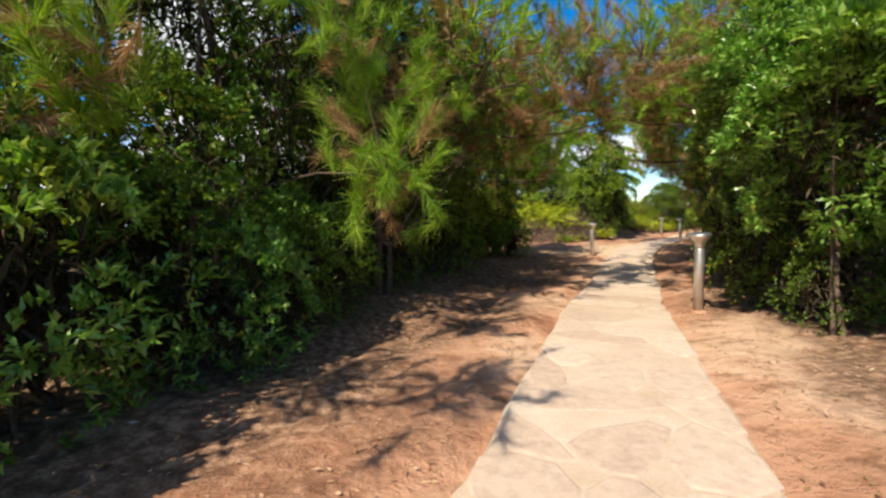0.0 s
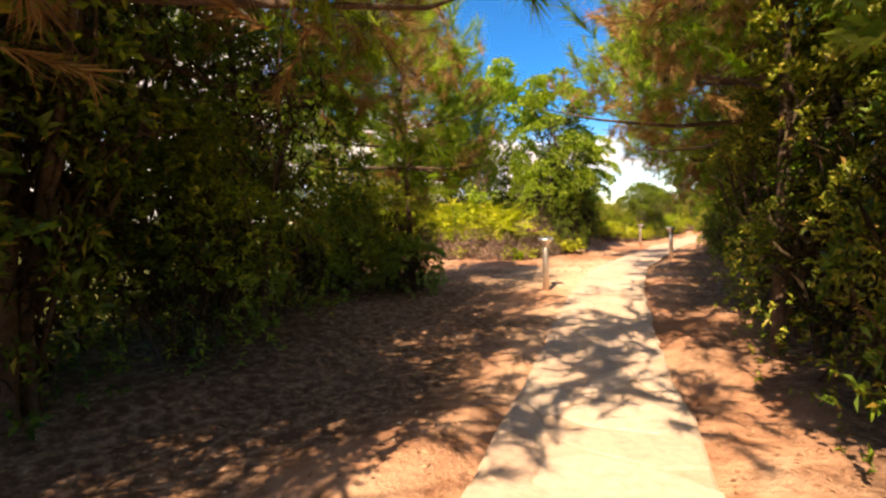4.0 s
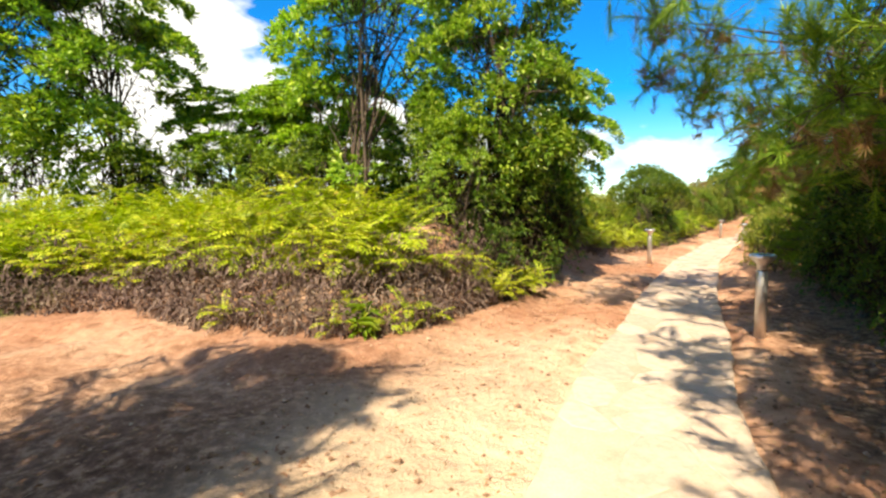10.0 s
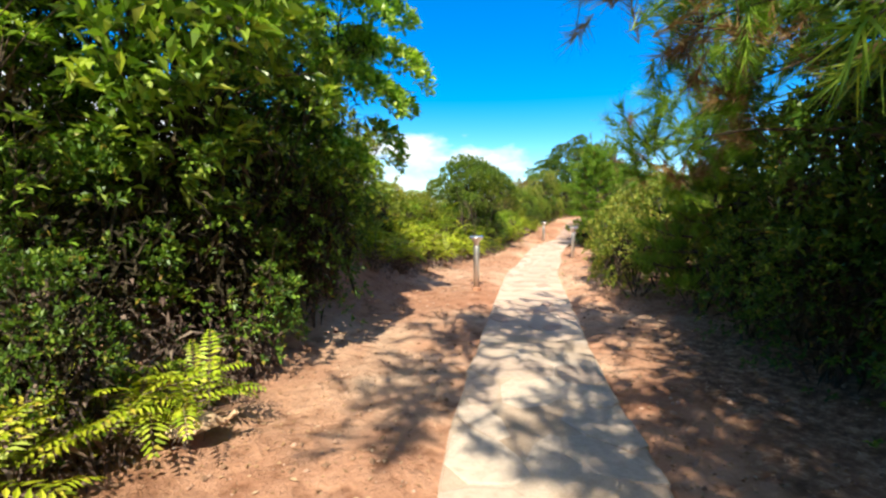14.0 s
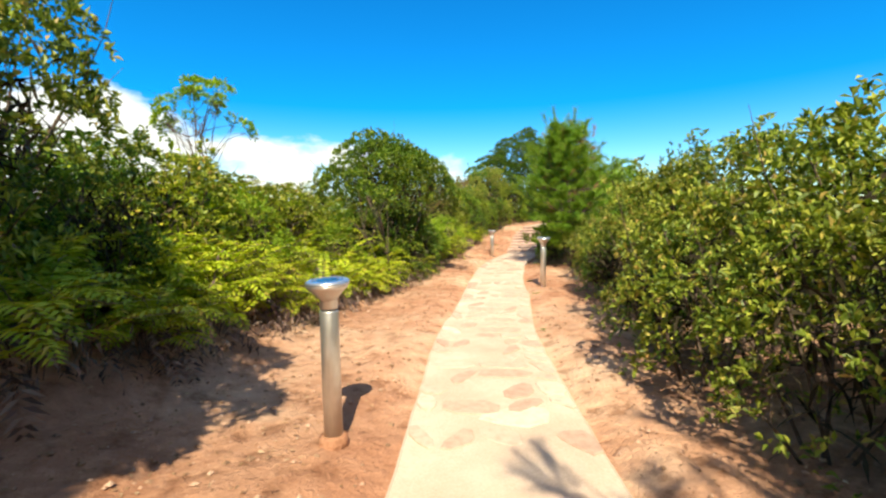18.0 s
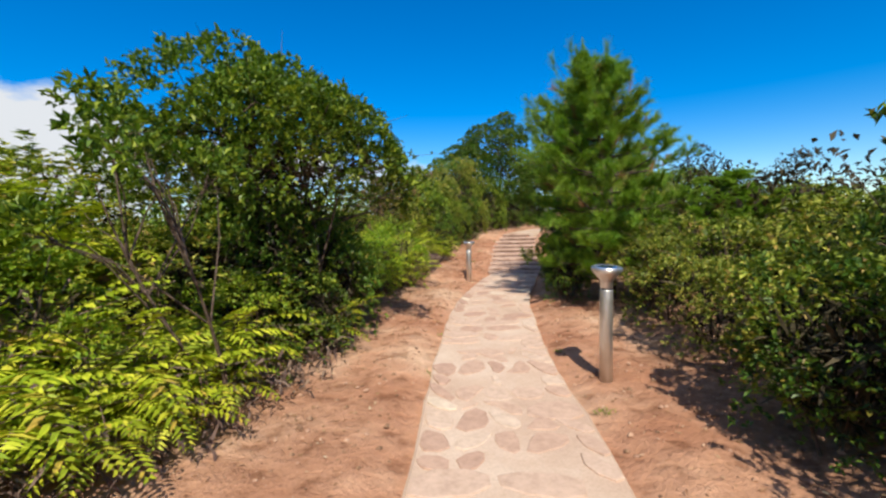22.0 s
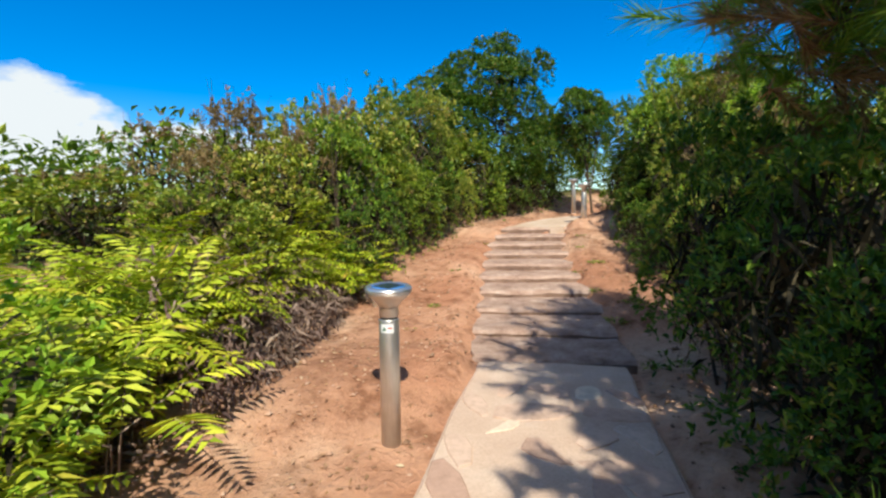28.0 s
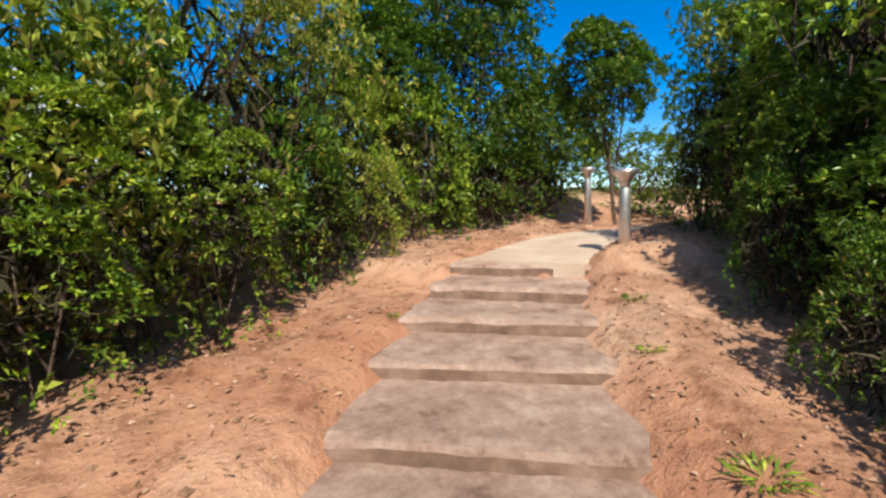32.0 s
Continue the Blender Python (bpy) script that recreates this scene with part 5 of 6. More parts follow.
make_bough_pine(-1.3, 6.3, [(1.0, 6.8, 3.9, 1.2), (0.3, 6.1, 3.7, 1.3), (1.5, 7.3, 4.3, 1.1), (0.8, 4.5, 3.6, 1.2), (0.4, 5.3, 4.1, 1.2), (-0.6, 4.6, 4.2, 1.3)], 207, 6.0, 0.06, 0.4)
# tips above 4.5 m added, mostly out of view, to shade path and verge
make_bough_pine(9.4, 12.7, [(7.7, 13.3, 3.2, 1.3), (8.3, 12.8, 3.0, 1.3), (8.6, 13.8, 3.1, 1.3), (7.6, 12.4, 3.6, 1.2), (8.9, 13.2, 3.6, 1.3), (5.6, 13.6, 5.7, 1.3), (6.2, 14.6, 5.8, 1.3), (5.2, 12.8, 5.8, 1.3), (6.7, 15.3, 5.6, 1.3), (7.2, 14.8, 5.2, 1.3), (8.4, 11.8, 3.8, 1.3), (9.3, 14.3, 3.2, 1.3), (9.7, 13.4, 3.8, 1.3), (10.3, 14.6, 3.4, 1.3), (8.1, 14.4, 2.9, 1.2), (8.6, 12.2, 4.7, 1.3), (8.1, 13.2, 4.9, 1.3), (9.1, 12.6, 5.3, 1.3), (8.8, 13.7, 5.0, 1.3), (9.5, 14.4, 4.9, 1.3), (8.0, 11.6, 5.0, 1.3), (6.1, 12.2, 5.8, 1.2), (6.7, 12.8, 5.7, 1.2), (5.9, 11.5, 5.9, 1.2), (7.0, 12.0, 5.6, 1.2), (6.5, 11.3, 5.7, 1.2), (7.4, 11.2, 5.4, 1.2)], 210, 6.2, 0.06, 0.08)
# tips above 5 m added out of view to dapple the path
make_bough_pine(7.4, 10.1, [(5.3, 9.6, 3.8, 1.1), (5.9, 10.5, 3.5, 1.2), (6.4, 10.1, 3.1, 1.1), (6.2, 9.2, 3.6, 1.2), (6.9, 11.2, 3.4, 1.2), (4.6, 9.2, 5.3, 1.1), (5.2, 9.0, 5.4, 1.2), (4.9, 10.0, 5.4, 1.2), (5.6, 9.6, 5.3, 1.2)], 208, 5.2, 0.06, 0.12)
make_bough_pine(0.3, 9.4, [(1.3, 9.8, 3.0, 1.1), (1.0, 9.3, 3.7, 1.2), (1.6, 10.0, 3.9, 1.1), (0.8, 9.6, 2.8, 1.1), (0.3, 9.0, 3.2, 1.2), (1.2, 9.2, 4.3, 1.1), (1.7, 9.7, 3.2, 1.2), (2.0, 9.9, 3.7, 1.1), (1.4, 9.5, 3.5, 1.2)], 212, 5.4, 0.05, 0.08)
make_bough_pine(10.7, 15.6, [(9.9, 17.6, 2.8, 1.0), (10.4, 17.2, 3.3, 1.2), (10.9, 17.6, 3.6, 1.2), (11.3, 18.2, 3.0, 1.1), (10.2, 16.6, 4.0, 1.2), (11.4, 17.2, 4.0, 1.2)], 214, 5.2, 0.05, 0.04, 110, 0.0036)
make_bough_pine(10.0, 15.4, [(8.1, 16.3, 3.9, 1.0), (8.8, 16.0, 3.7, 1.1), (7.6, 16.6, 4.3, 0.9), (8.6, 16.8, 4.4, 1.0), (9.2, 16.5, 3.5, 1.1), (9.3, 16.9, 4.5, 1.1), (7.9, 15.8, 4.7, 1.0), (9.0, 15.4, 4.5, 1.1), (7.3, 16.0, 4.9, 0.9)], 215, 5.4, 0.05, 0.06, 70, 0.004)
_p2 = make_pine("pine_tree", "pine with bare brown branches over the path", 202, 5.6, 2.3, 2.3, 10, 9, 80, 0.19, 0.07, 0.35, (0, 0), 0.6, 0.0042)
plant(_p2, 0.6, 8.9, 1, 1)
_p4 = make_pine("pine_tree", "tall pine with brown dry boughs spread over the path", 204, 7.2, 3.6, 2.8, 9, 10, 62, 0.2, 0.1, 0.45, (0, 0), 0.95, 0.006)
for x, y, r, h in ((-1.3, 3.2, 1, 0.95), (5.9, 3.6, 0.95, 1.0), (5.9, 1.0, 0.85, 0.95), (5.9, 6.4, 0.85, 0.9)):
    plant(_p4, x, y, r, h)
_p3 = make_pine("pine_tree", "bushy bright green pine beside the steps", 203, 4.6, 1.75, 0.8, 12, 9, 200, 0.15, 0.08, 0.06, (-0.65, 0.0), 0.38, 0.0028, 7)
plant(_p3, 18.45, 28.65, 0.92, 0.84, 0.05, 0.0)
# last four tips added high up to shade the foot of the steps
make_bough_pine(20.1, 30.0, [(19.95, 31.0, 3.1, 0.9), (19.3, 30.8, 3.4, 1.1), (20.4, 31.5, 3.5, 1.0), (18.9, 30.3, 3.6, 1.2), (18.6, 30.0, 3.9, 1.1), (19.5, 30.4, 4.2, 1.2), (19.0, 29.7, 4.2, 1.2), (20.3, 30.9, 3.6, 1.2), (19.9, 30.3, 3.4, 1.2), (20.6, 31.2, 3.0, 1.1), (19.3, 30.0, 4.5, 1.2), (18.9, 29.4, 4.5, 1.2), (19.8, 29.7, 4.4, 1.2), (20.4, 30.2, 4.2, 1.2)], 213, 4.1, 0.05, 0.05, 110, 0.0036)
plant(_p3, 11.9, 18.7, 0.5, 0.62)
plant(_p3, 19.3, 27.7, 0.85, 0.4, 0.05, 2.6)



def make_sprout(x, y, size):
    rng = np.random.default_rng(91)
    root = empty("young_plant", "young plant with long bright yellow-green leaves", "plant")
    root.location = (x, y, ground_z(x, y) - 0.02)
    b, s = Build(), Build()
    for k in range(5):
        e = np.array([rng.normal(0, 0.12), rng.normal(0, 0.12), size * rng.uniform(0.5, 1.0)])
        s.tube(np.array([(0, 0, 0), e * 0.5 + rng.normal(0, 0.02, 3), e]), [0.008, 0.006, 0.004], 5)
        n = 12
        at = e * rng.uniform(0.45, 1.0, n)[:, None]
        a = rng.uniform(0, 6.28, n)
        b.leaves(at, np.c_[np.cos(a), np.sin(a), rng.uniform(-0.3, 0.6, n)], size * rng.uniform(0.4, 0.6, n), size * rng.uniform(0.08, 0.12, n), rng, 0.35, False)
    b.make("leaves", LEAF_YELLOW, root)
    s.make("stem", BARK, root)


make_sprout(3.3, 14.3, 0.42)

def make_dry_leaf(x, y, turn, length):
    """A fallen palm-like leaf, curled along its length, with a thick stalk."""
    root = empty("dry_leaf", "large curled tan dry leaf fallen beside the ferns", "leaf")
    root.matrix_world = pose(x, y, ground_z(x, y) + 0.05, 0, 8, turn)
    u, w = np.linspace(0, 1, 15), np.linspace(-1, 1, 9)
    half = 0.15 * length / 0.4 * np.sin(np.pi * (0.08 + 0.9 * u) ** 0.8)
    top = [(length * (a - 0.5), h * math.sin(b * 1.25), 0.03 + 0.09 * math.cos(b * 1.5) * math.sin(math.pi * a) + 0.03 * a * a + 0.006 * math.sin(9 * a + 4 * b)) for a, h in zip(u, half) for b in w]
    v = np.vstack([top, np.array(top) - np.array([0, 0, 0.006])])
    i, j = np.meshgrid(np.arange(14), np.arange(8), indexing="ij")
    q = np.stack([i * 9 + j, (i + 1) * 9 + j, (i + 1) * 9 + j + 1, i * 9 + j + 1], -1).reshape(-1, 4)
    mesh_object("blade", v, np.vstack([q, q[:, ::-1] + 135]).tolist(), DRY_LEAF, root, "", True)
    s = Build()
    s.tube(np.array([(length * 0.46, 0, 0.05), (length * 0.56, 0.01, 0.07), (length * 0.68, 0.0, 0.11)]), [0.02, 0.014, 0.018], 8)
    s.make("stalk", DRY_LEAF, root, smooth_shade=True)


DRY_LEAF = concrete_material("dry_leaf_skin", [(0.3, (0.5, 0.3, 0.18)), (0.5, (0.66, 0.45, 0.28)), (0.7, (0.75, 0.56, 0.38))], 6, 0.3)
make_dry_leaf(5.8, 16.95, 14, 0.34)

def make_tuft(x, y, size, seed):
    rng = np.random.default_rng(seed)
    root = empty("grass_tuft", "small green weed tuft on the sandy verge", "grass tuft", "weeds beside the steps")
    root.location = (x, y, ground_z(x, y) - 0.01)
    n = 60
    a = rng.uniform(0, 6.28, n)
    b = Build()
    b.leaves(np.c_[np.cos(a), np.sin(a), 0 * a] * (size * 0.9 * rng.random(n) ** 0.7)[:, None], np.c_[np.cos(a), np.sin(a), rng.uniform(0.3, 1.6, n)], size * rng.uniform(0.4, 0.9, n), size * 0.12, rng, 0.4, True)
    b.make("blades", LEAF_MID, root)


for n, (x, y, size) in enumerate(((19.3, 34.1, 0.1), (19.9, 34.6, 0.14), (20.9, 35.6, 0.12), (22.6, 37.0, 0.1), (20.6, 32.3, 0.16), (21.2, 33.1, 0.2), (21.9, 33.9, 0.16), (22.5, 34.7, 0.13), (23.4, 35.4, 0.14),
                                  (20.9, 32.2, 0.22), (21.7, 33.2, 0.24), (22.8, 34.6, 0.2), (24.0, 35.9, 0.16), (13.2, 23.7, 0.12), (15.0, 26.1, 0.14), (15.9, 27.4, 0.12), (14.4, 27.7, 0.14), (15.2, 28.9, 0.12))):
    make_tuft(x, y, size * 0.55, 500 + n)

# ferns
FERNS = [make_fern(301, 9), make_fern(302, 10, 0.7), make_fern(303, 8, 0.55)]


FAR_FERNS = Build()


def mesh_arrays(ob):
    n = len(ob.data.vertices)
    co = np.empty(n * 3)
    ob.data.vertices.foreach_get("co", co)
    return co.reshape(-1, 3), np.array([list(q.vertices) for q in ob.data.polygons])


FERN_SHAPES = [mesh_arrays([c for c in f.children if c.name.startswith("fronds")][0]) for f in FERNS]


def fern_patch(spots, n, seed, scale=(0.8, 1.3), nearest=80):
    """Ferns spread over a patch; those nearest to the path are things of their own, the rest one joined growth."""
    rng = np.random.default_rng(seed)
    poly = np.array(spots)
    lo, hi = poly.min(0), poly.max(0)
    found = []
    while len(found) < n:
        p = rng.uniform(lo, hi)
        inside = False
        for i in range(len(poly)):
            a, b = poly[i], poly[i - 1]
            if (a[1] > p[1]) != (b[1] > p[1]) and p[0] < (b[0] - a[0]) * (p[1] - a[1]) / (b[1] - a[1]) + a[0]:
                inside = not inside
        if inside:
            found.append((p[0], p[1], rng.uniform(*scale), int(rng.integers(3)), rng.uniform(0, 6.28)))
    far = np.abs(to_path([f[0] for f in found], [f[1] for f in found])[0])
    for rank, i in enumerate(np.argsort(far)):
        x, y, k, kind, turn = found[i]
        if rank < nearest:
            plant(FERNS[kind], x, y, k, k, 0.05, turn)
        else:
            v, q = FERN_SHAPES[kind]
            c, s = math.cos(turn), math.sin(turn)
            FAR_FERNS.block(np.c_[v[:, 0] * c - v[:, 1] * s, v[:, 0] * s + v[:, 1] * c, v[:, 2]] * k + np.array([x, y, ground_z(x, y) - 0.05]), q)


fern_patch([(-4.5, 16.0), (0, 16.1), (1.4, 15.55), (2.8, 15.3), (3.7, 15.4), (4.3, 15.9), (4.3, 16.1), (3.7, 16.4), (2.6, 17.6), (0, 18.4), (-4.5, 18.2)], 250, 1, (0.95, 1.5), 110)
fern_patch([(4.5, 15.5), (5.5, 16.7), (6.0, 17.2), (5.6, 17.4), (4.4, 16.6)], 16, 6, (0.65, 0.9), 16)
fern_patch([(0.5, 15.0), (1.4, 14.5), (2.8, 14.2), (3.9, 14.5), (4.5, 15.3), (4.0, 15.3), (2.8, 14.7), (1.4, 15.0)], 9, 7, (0.5, 0.75), 9)
fern_patch([(8.0, 22.6), (9.2, 23.9), (10.2, 25.2), (11.6, 26.8), (12.8, 27.9), (12.5, 28.7), (10.6, 27.6), (9, 26), (7.6, 23.8)], 130, 2, (0.85, 1.3), 85)
fern_patch([(13.4, 28.2), (14.2, 29.6), (13.4, 30.6), (12.4, 29.6)], 9, 3, (0.7, 1.0), 25)
fern_patch([(15.4, 31.7), (16.9, 32.8), (17.6, 34.2), (19.1, 35.7), (18.6, 36), (16.8, 35), (14.6, 33.4)], 120, 4, (0.95, 1.4), 90)
fern_patch([(18.7, 34.95), (19.3, 35.4), (20.0, 36.3), (20.5, 37.0), (20.1, 37.2), (19.2, 36.2), (18.5, 35.6)], 20, 8, (0.85, 1.2), 20)
fern_patch([(8.3, 27.0), (11.2, 28.3), (12.3, 29.6), (9.2, 31.0), (6.6, 29.0)], 130, 5, (1.1, 1.6), 0)
tagged(FAR_FERNS.make("fern_growth", FERN), "dense yellow-green ferns covering the bank", "ferns", "", "stuff")


# ---- low growth, litter and stones ----


def strip_points(rng, n, a0, a1, d0, d1, side, power=1.0):
    """Places beside the path: between a0 and a1 metres along it, d0 to d1 across."""
    run = np.r_[0, np.cumsum(np.hypot(*np.diff(WHOLE[:, :2], axis=0).T))]
    s = rng.uniform(a0, a1, n)
    d = d0 + (d1 - d0) * rng.random(n) ** power
    x, y = np.interp(s, run, WHOLE[:, 0]), np.interp(s, run, WHOLE[:, 1])
    wx = np.interp(s + 0.3, run, WHOLE[:, 0]) - np.interp(s - 0.3, run, WHOLE[:, 0])
    wy = np.interp(s + 0.3, run, WHOLE[:, 1]) - np.interp(s - 0.3, run, WHOLE[:, 1])
    l = np.hypot(wx, wy) + 1e-9
    return x - side * wy / l * d, y + side * wx / l * d


def undergrowth(label, mat, n, a0, a1, d0, d1, side, high, leaf, seed):
    rng = np.random.default_rng(seed)
    x, y = strip_points(rng, n, a0, a1, d0, d1, side)
    top = high * (0.65 + 0.35 * rough(x, y, 0.9, seed * 0.37))
    z = land(x, y) + top * rng.random(n) ** 0.7
    b = Build()
    b.leaves(np.c_[x, y, z], unit(rng, n) + np.array([0, 0, 0.5]), leaf * rng.uniform(0.6, 1.3, n), leaf * 0.5 * rng.uniform(0.7, 1.2, n), rng, 0.25, True)
    ob = b.make("undergrowth", mat)
    tagged(ob, label, "undergrowth", "", "stuff")


# growth in the dark twig colour stands in for deep shade
undergrowth("tangled undergrowth beneath the trees, coloured dark for shade", SHADE_TWIG, 9000, 0, 13, 3.6, 9, 1, 2.6, 0.16, 1)
undergrowth("tangled undergrowth beneath the trees, coloured dark for shade", SHADE_TWIG, 14000, 2, 30, 3.2, 8, -1, 2.6, 0.16, 2)
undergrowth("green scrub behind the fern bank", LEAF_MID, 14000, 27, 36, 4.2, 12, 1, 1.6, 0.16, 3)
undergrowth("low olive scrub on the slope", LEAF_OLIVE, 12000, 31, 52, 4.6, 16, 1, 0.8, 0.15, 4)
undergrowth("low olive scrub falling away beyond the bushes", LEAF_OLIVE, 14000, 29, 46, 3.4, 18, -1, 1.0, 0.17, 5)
undergrowth("dense scrub beside the steps, coloured dark for shade", SHADE_TWIG, 12000, 42, 58, 3.0, 9, -1, 2.4, 0.15, 6)
undergrowth("mixed scrub on the hill top", LEAF_MID, 12000, 48, 62, 3.2, 10, 1, 2.0, 0.15, 7)


def litter(label, n, a0, a1, d0, d1, side, seed, power=1.0, size=0.042):
    rng = np.random.default_rng(seed)
    x, y = strip_points(rng, n, a0, a1, d0, d1, side, power)
    b = Build()
    w = unit(rng, n) * np.array([1, 1, 0.08])
    b.leaves(np.c_[x, y, land(x, y) + 0.003 + 0.007 * rng.random(n)], w, size * rng.uniform(0.6, 1.4, n), size * 0.45 * rng.uniform(0.6, 1.3, n), rng, 0.04, True)
    tagged(b.make("leaf_litter", LITTER), label, "leaf litter", "", "stuff")



def thatch(n, front, seed):
    """Dry brown fern stems and dead fronds along the foot of the fern bank."""
    rng = np.random.default_rng(seed)
    front = np.array(front)
    run = np.r_[0, np.cumsum(np.hypot(*np.diff(front, axis=0).T))]
    s = rng.uniform(0, run[-1], n)
    back = rng.random(n) ** 1.3 * 1.15
    x, y = np.interp(s, run, front[:, 0]) - back * 0.25, np.interp(s, run, front[:, 1]) + back
    z = land(x, y) + 0.02 + 0.55 * rng.random(n) * (0.45 + back)
    b = Build()
    b.leaves(np.c_[x, y, z], unit(rng, n) * np.array([1, 1, 0.8]) + np.array([0.05, -0.2, -0.1]), 0.15 * rng.uniform(0.4, 1.6, n), 0.02 * rng.uniform(0.5, 1.6, n), rng, 0.4, True)
    tagged(b.make("dry_thatch", DEAD), "tangle of dry brown fern stems at the foot of the bank", "dead ferns", "", "stuff")


thatch(17000, FRONT[1:], 41)
thatch(1800, [(7.9, 22.3), (9.3, 23.6), (10.2, 24.7), (11.8, 26.5), (13.4, 28.0), (14.3, 29.6)], 42)
thatch(2600, [(17.3, 32.9), (17.8, 33.4), (18.3, 34.1), (19.0, 35.0)], 43)
litter("dry brown leaves and needles strewn under the trees", 7000, 0, 28, 0.7, 3.6, 1, 11)
litter("dry brown leaves and needles strewn under the trees", 8000, 2, 30, 0.7, 3.4, -1, 12)
litter("scattered dry leaves beside the steps", 4500, 42, 58, 0.75, 3.0, 1, 13)
litter("scattered dry leaves beside the steps", 4000, 42, 58, 0.75, 2.8, -1, 14)
litter("few dry leaves on the sandy verge", 2600, 30, 46, 0.75, 2.9, 1, 15, 0.6)
litter("few dry leaves on the sandy verge", 3000, 30, 46, 0.75, 2.7, -1, 16, 0.6)


def gravel(label, n, a0, a1, d0, d1, side, seed, mat=None, small=0.006, big=0.022):
    rng = np.random.default_rng(seed)
    x, y = strip_points(rng, n, a0, a1, d0, d1, side)
    r = small + big * rng.random(n) ** 3
    z = land(x, y) + r * 0.25
    oct_v = np.array([(1, 0, 0), (0, 1, 0), (-1, 0, 0), (0, -1, 0), (0, 0, 0.7), (0, 0, -0.7)], float)
    v = np.c_[x, y, z][:, None] + oct_v[None] * r[:, None, None] * rng.uniform(0.6, 1.3, (n, 6, 1))
    q = (np.array([(0, 1, 4), (1, 2, 4), (2, 3, 4), (3, 0, 4), (1, 0, 5), (2, 1, 5), (3, 2, 5), (0, 3, 5)])[None] + 6 * np.arange(n)[:, None, None]).reshape(-1, 3)
    ob = mesh_object("gravel", v.reshape(-1, 3), q, mat or GRAVEL)
    tagged(ob, label, "gravel", "", "stuff")


GRAVEL = concrete_material("pebble", [(0.3, (0.36, 0.2, 0.13)), (0.5, (0.52, 0.32, 0.22)), (0.7, (0.64, 0.46, 0.34))], 8)
gravel("small reddish pebbles on the sandy verge", 2600, 16, 60, 0.65, 2.6, 1, 21)
gravel("small reddish pebbles on the sandy verge", 2600, 16, 60, 0.65, 2.6, -1, 22)
CLOD = concrete_material("soil_clod", [(0.3, (0.16, 0.085, 0.05)), (0.5, (0.27, 0.155, 0.095)), (0.7, (0.4, 0.25, 0.16))], 12)
gravel("dark clods of dry earth on the sand", 2600, 20, 58, 0.7, 2.8, 1, 23, CLOD, 0.008, 0.024)
gravel("dark clods of dry earth on the sand", 2600, 20, 58, 0.7, 2.6, -1, 24, CLOD, 0.008, 0.024)

# ---- far hills ----


def hills(label, a0, a1, dist, top, seed, mat):
    rng = np.random.default_rng(seed)
    a = np.radians(np.linspace(a0, a1, 140))
    h = top * (0.35 + 0.3 * np.sin(a * 9 + seed) * np.sin(a * 4.1) + 0.2 * np.sin(a * 23 + 1) + 0.04 * rng.normal(size=140)) * np.sin(np.pi * np.linspace(0, 1, 140)) ** 0.6
    rows = [np.c_[np.sin(a) * dist * k, np.cos(a) * dist * k, z] for k, z in ((0.9, 0 * a - 12), (0.95, h * 0.45 - 4), (1.0, h), (1.12, 0 * a - 12))]
    v = np.stack(rows, 1).reshape(-1, 3)
    i, j = np.meshgrid(np.arange(139), np.arange(3), indexing="ij")
    k = i * 4 + j
    ob = mesh_object("backdrop", v, np.stack([k, k + 4, k + 5, k + 1], -1).reshape(-1, 4), mat, smooth_shade=True)
    tagged(ob, label, "hills", "", "structure")


# distance haze is mixed into the hill colour
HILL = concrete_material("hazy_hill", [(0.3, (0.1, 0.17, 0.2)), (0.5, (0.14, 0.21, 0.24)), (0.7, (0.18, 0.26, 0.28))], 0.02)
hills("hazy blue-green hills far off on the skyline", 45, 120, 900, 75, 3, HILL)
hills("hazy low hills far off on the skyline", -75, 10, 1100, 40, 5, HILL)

# ---- flagstones ----


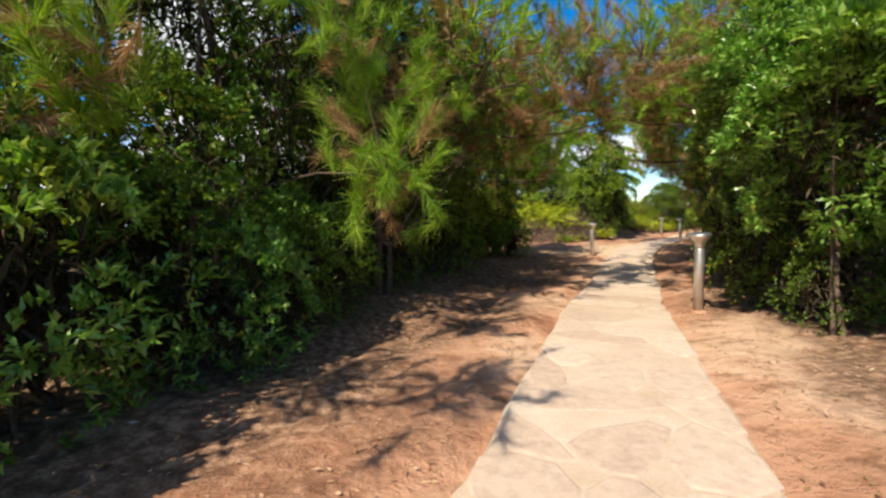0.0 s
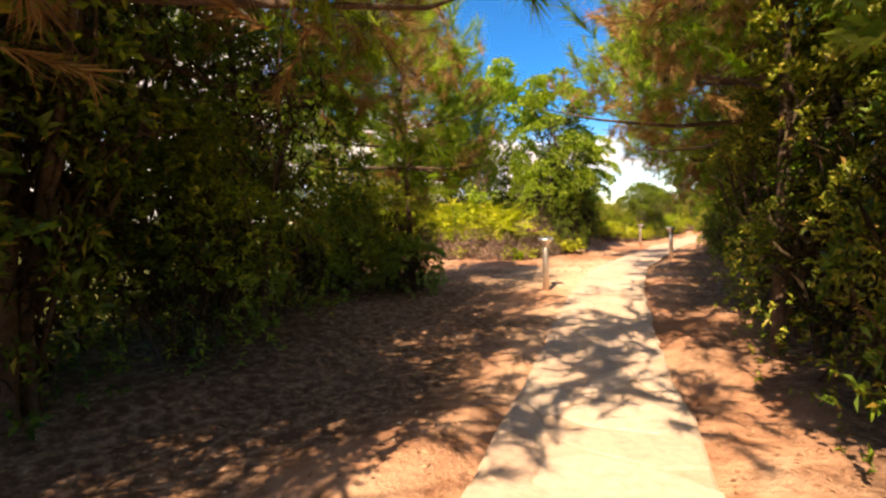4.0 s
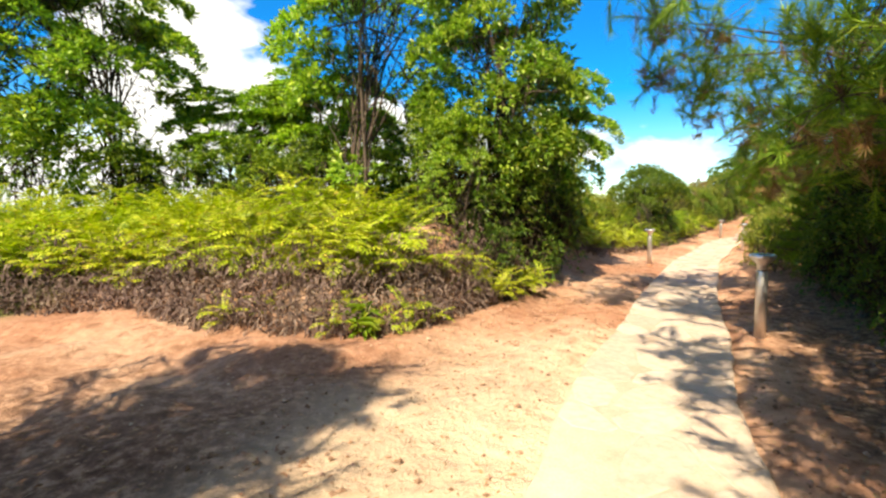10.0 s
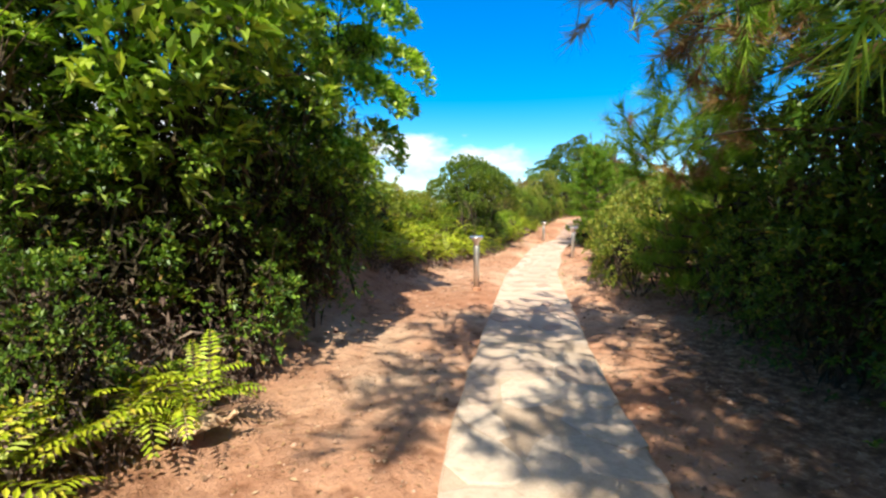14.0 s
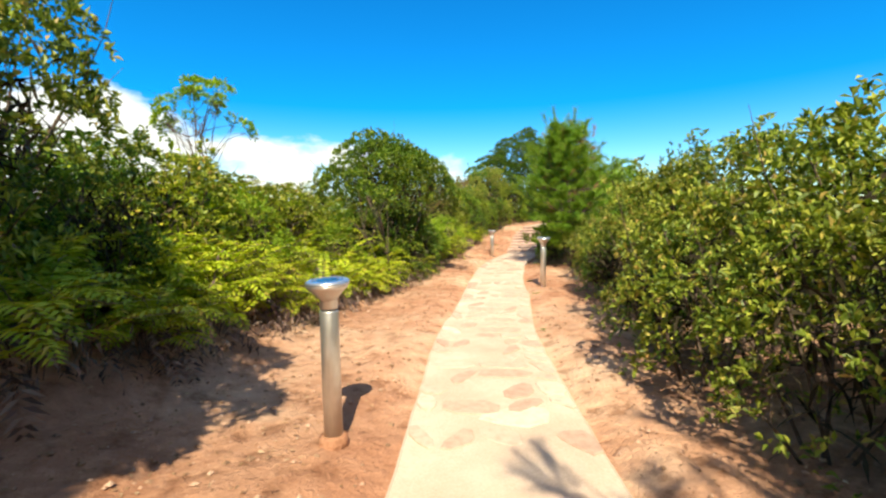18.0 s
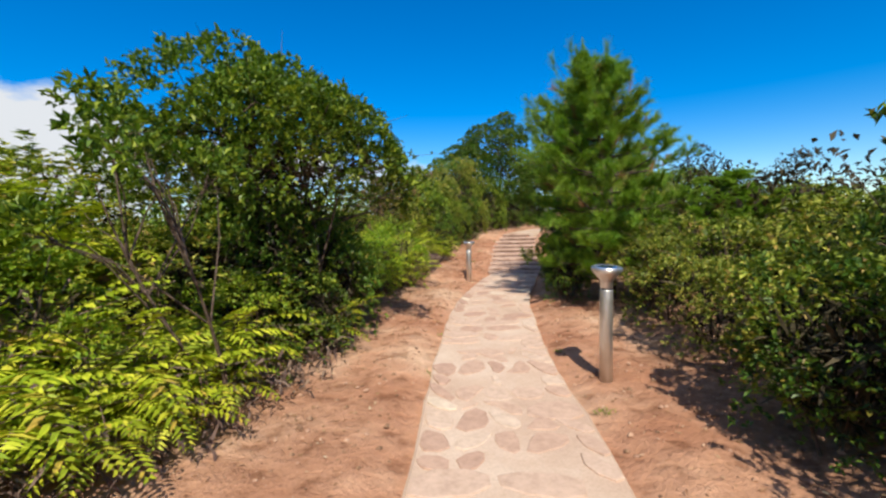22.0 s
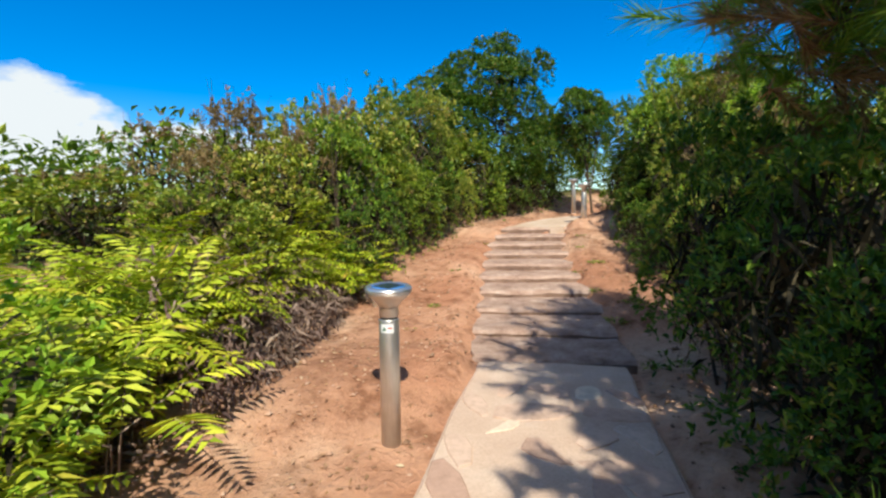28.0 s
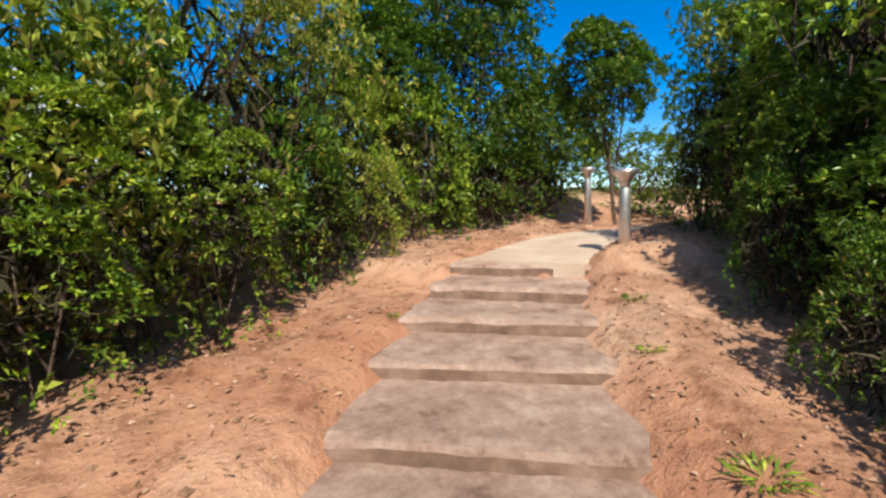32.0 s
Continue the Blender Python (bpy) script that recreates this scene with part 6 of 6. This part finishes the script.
def build_stones(line, parent, cell, cols, bare, mat, seed, open_start, joint):
    """Irregular flat stones in rows; bare: the share of gaps filled with mortar."""
    rng = np.random.default_rng(seed)
    run = np.r_[0, np.cumsum(np.hypot(*np.diff(line[:, :2], axis=0).T))]

    def knot(i, j):
        r = np.random.default_rng(1000 + i * 17 + j)
        u = (i + 0.45 * (j % 2) + r.uniform(-0.33, 0.33)) * cell
        w = -HALF + 2 * HALF * (j + (r.uniform(-0.33, 0.33) if 0 < j < cols else 0)) / cols
        return np.array([u, w])

    def place(u, w):
        x, y, z = (np.interp(u, run, line[:, k]) for k in range(3))
        e = 0.3
        wx = np.interp(min(u + e, run[-1]), run, line[:, 0]) - np.interp(max(u - e, 0), run, line[:, 0])
        wy = np.interp(min(u + e, run[-1]), run, line[:, 1]) - np.interp(max(u - e, 0), run, line[:, 1])
        l = math.hypot(wx, wy)
        return np.array([x - wy / l * w, y + wx / l * w, z])

    for i in range(int(run[-1] / cell) - 1):
        j = 0
        while j < cols:
            span = 2 if (j + 2 <= cols and rng.random() < 0.25) else 1
            c = [knot(i, j), knot(i + 1, j), knot(i + 1, j + span), knot(i, j + span)]
            j += span
            if rng.random() < bare + open_start * max(0, 1 - i * cell / 3.5):
                continue                     # a gap filled with mortar
            mid = sum(c) / 4
            ring = []
            for k in range(4):
                a, b = c[k], c[(k + 1) % 4]
                for f in (0.26, 0.74):
                    q = a * (1 - f) + b * f
                    ring.append(mid + (q - mid) * (1 - joint / (np.linalg.norm(q - mid) + 1e-6)) + rng.normal(0, 0.008, 2))
            centre = place(*mid)
            up = 0.027 + rng.uniform(0, 0.005)
            top = np.array([place(*q) + (0, 0, up) for q in ring])
            inner = centre + (top - centre) * np.array([0.93, 0.93, 1]) + np.array([0, 0, 0.004])
            v = np.vstack([top - (0, 0, 0.03), top, inner]) - centre
            m = len(ring)
            faces = [[k, (k + 1) % m, m + (k + 1) % m, m + k] for k in range(m)] + [[m + k, m + (k + 1) % m, 2 * m + (k + 1) % m, 2 * m + k] for k in range(m)] + [list(range(2 * m, 3 * m))]
            ob = mesh_object("flagstone", v, [q[::-1] for q in faces], mat, parent)
            ob.location = centre


build_stones(lower[SPLIT:], path_stone, 0.3, 5, 0.2, STONE, 31, 0.65, 0.028)
build_stones(lower[:SPLIT], path_plain, 0.55, 3, 0.12, PALE_STONE, 32, 0.0, 0.012)
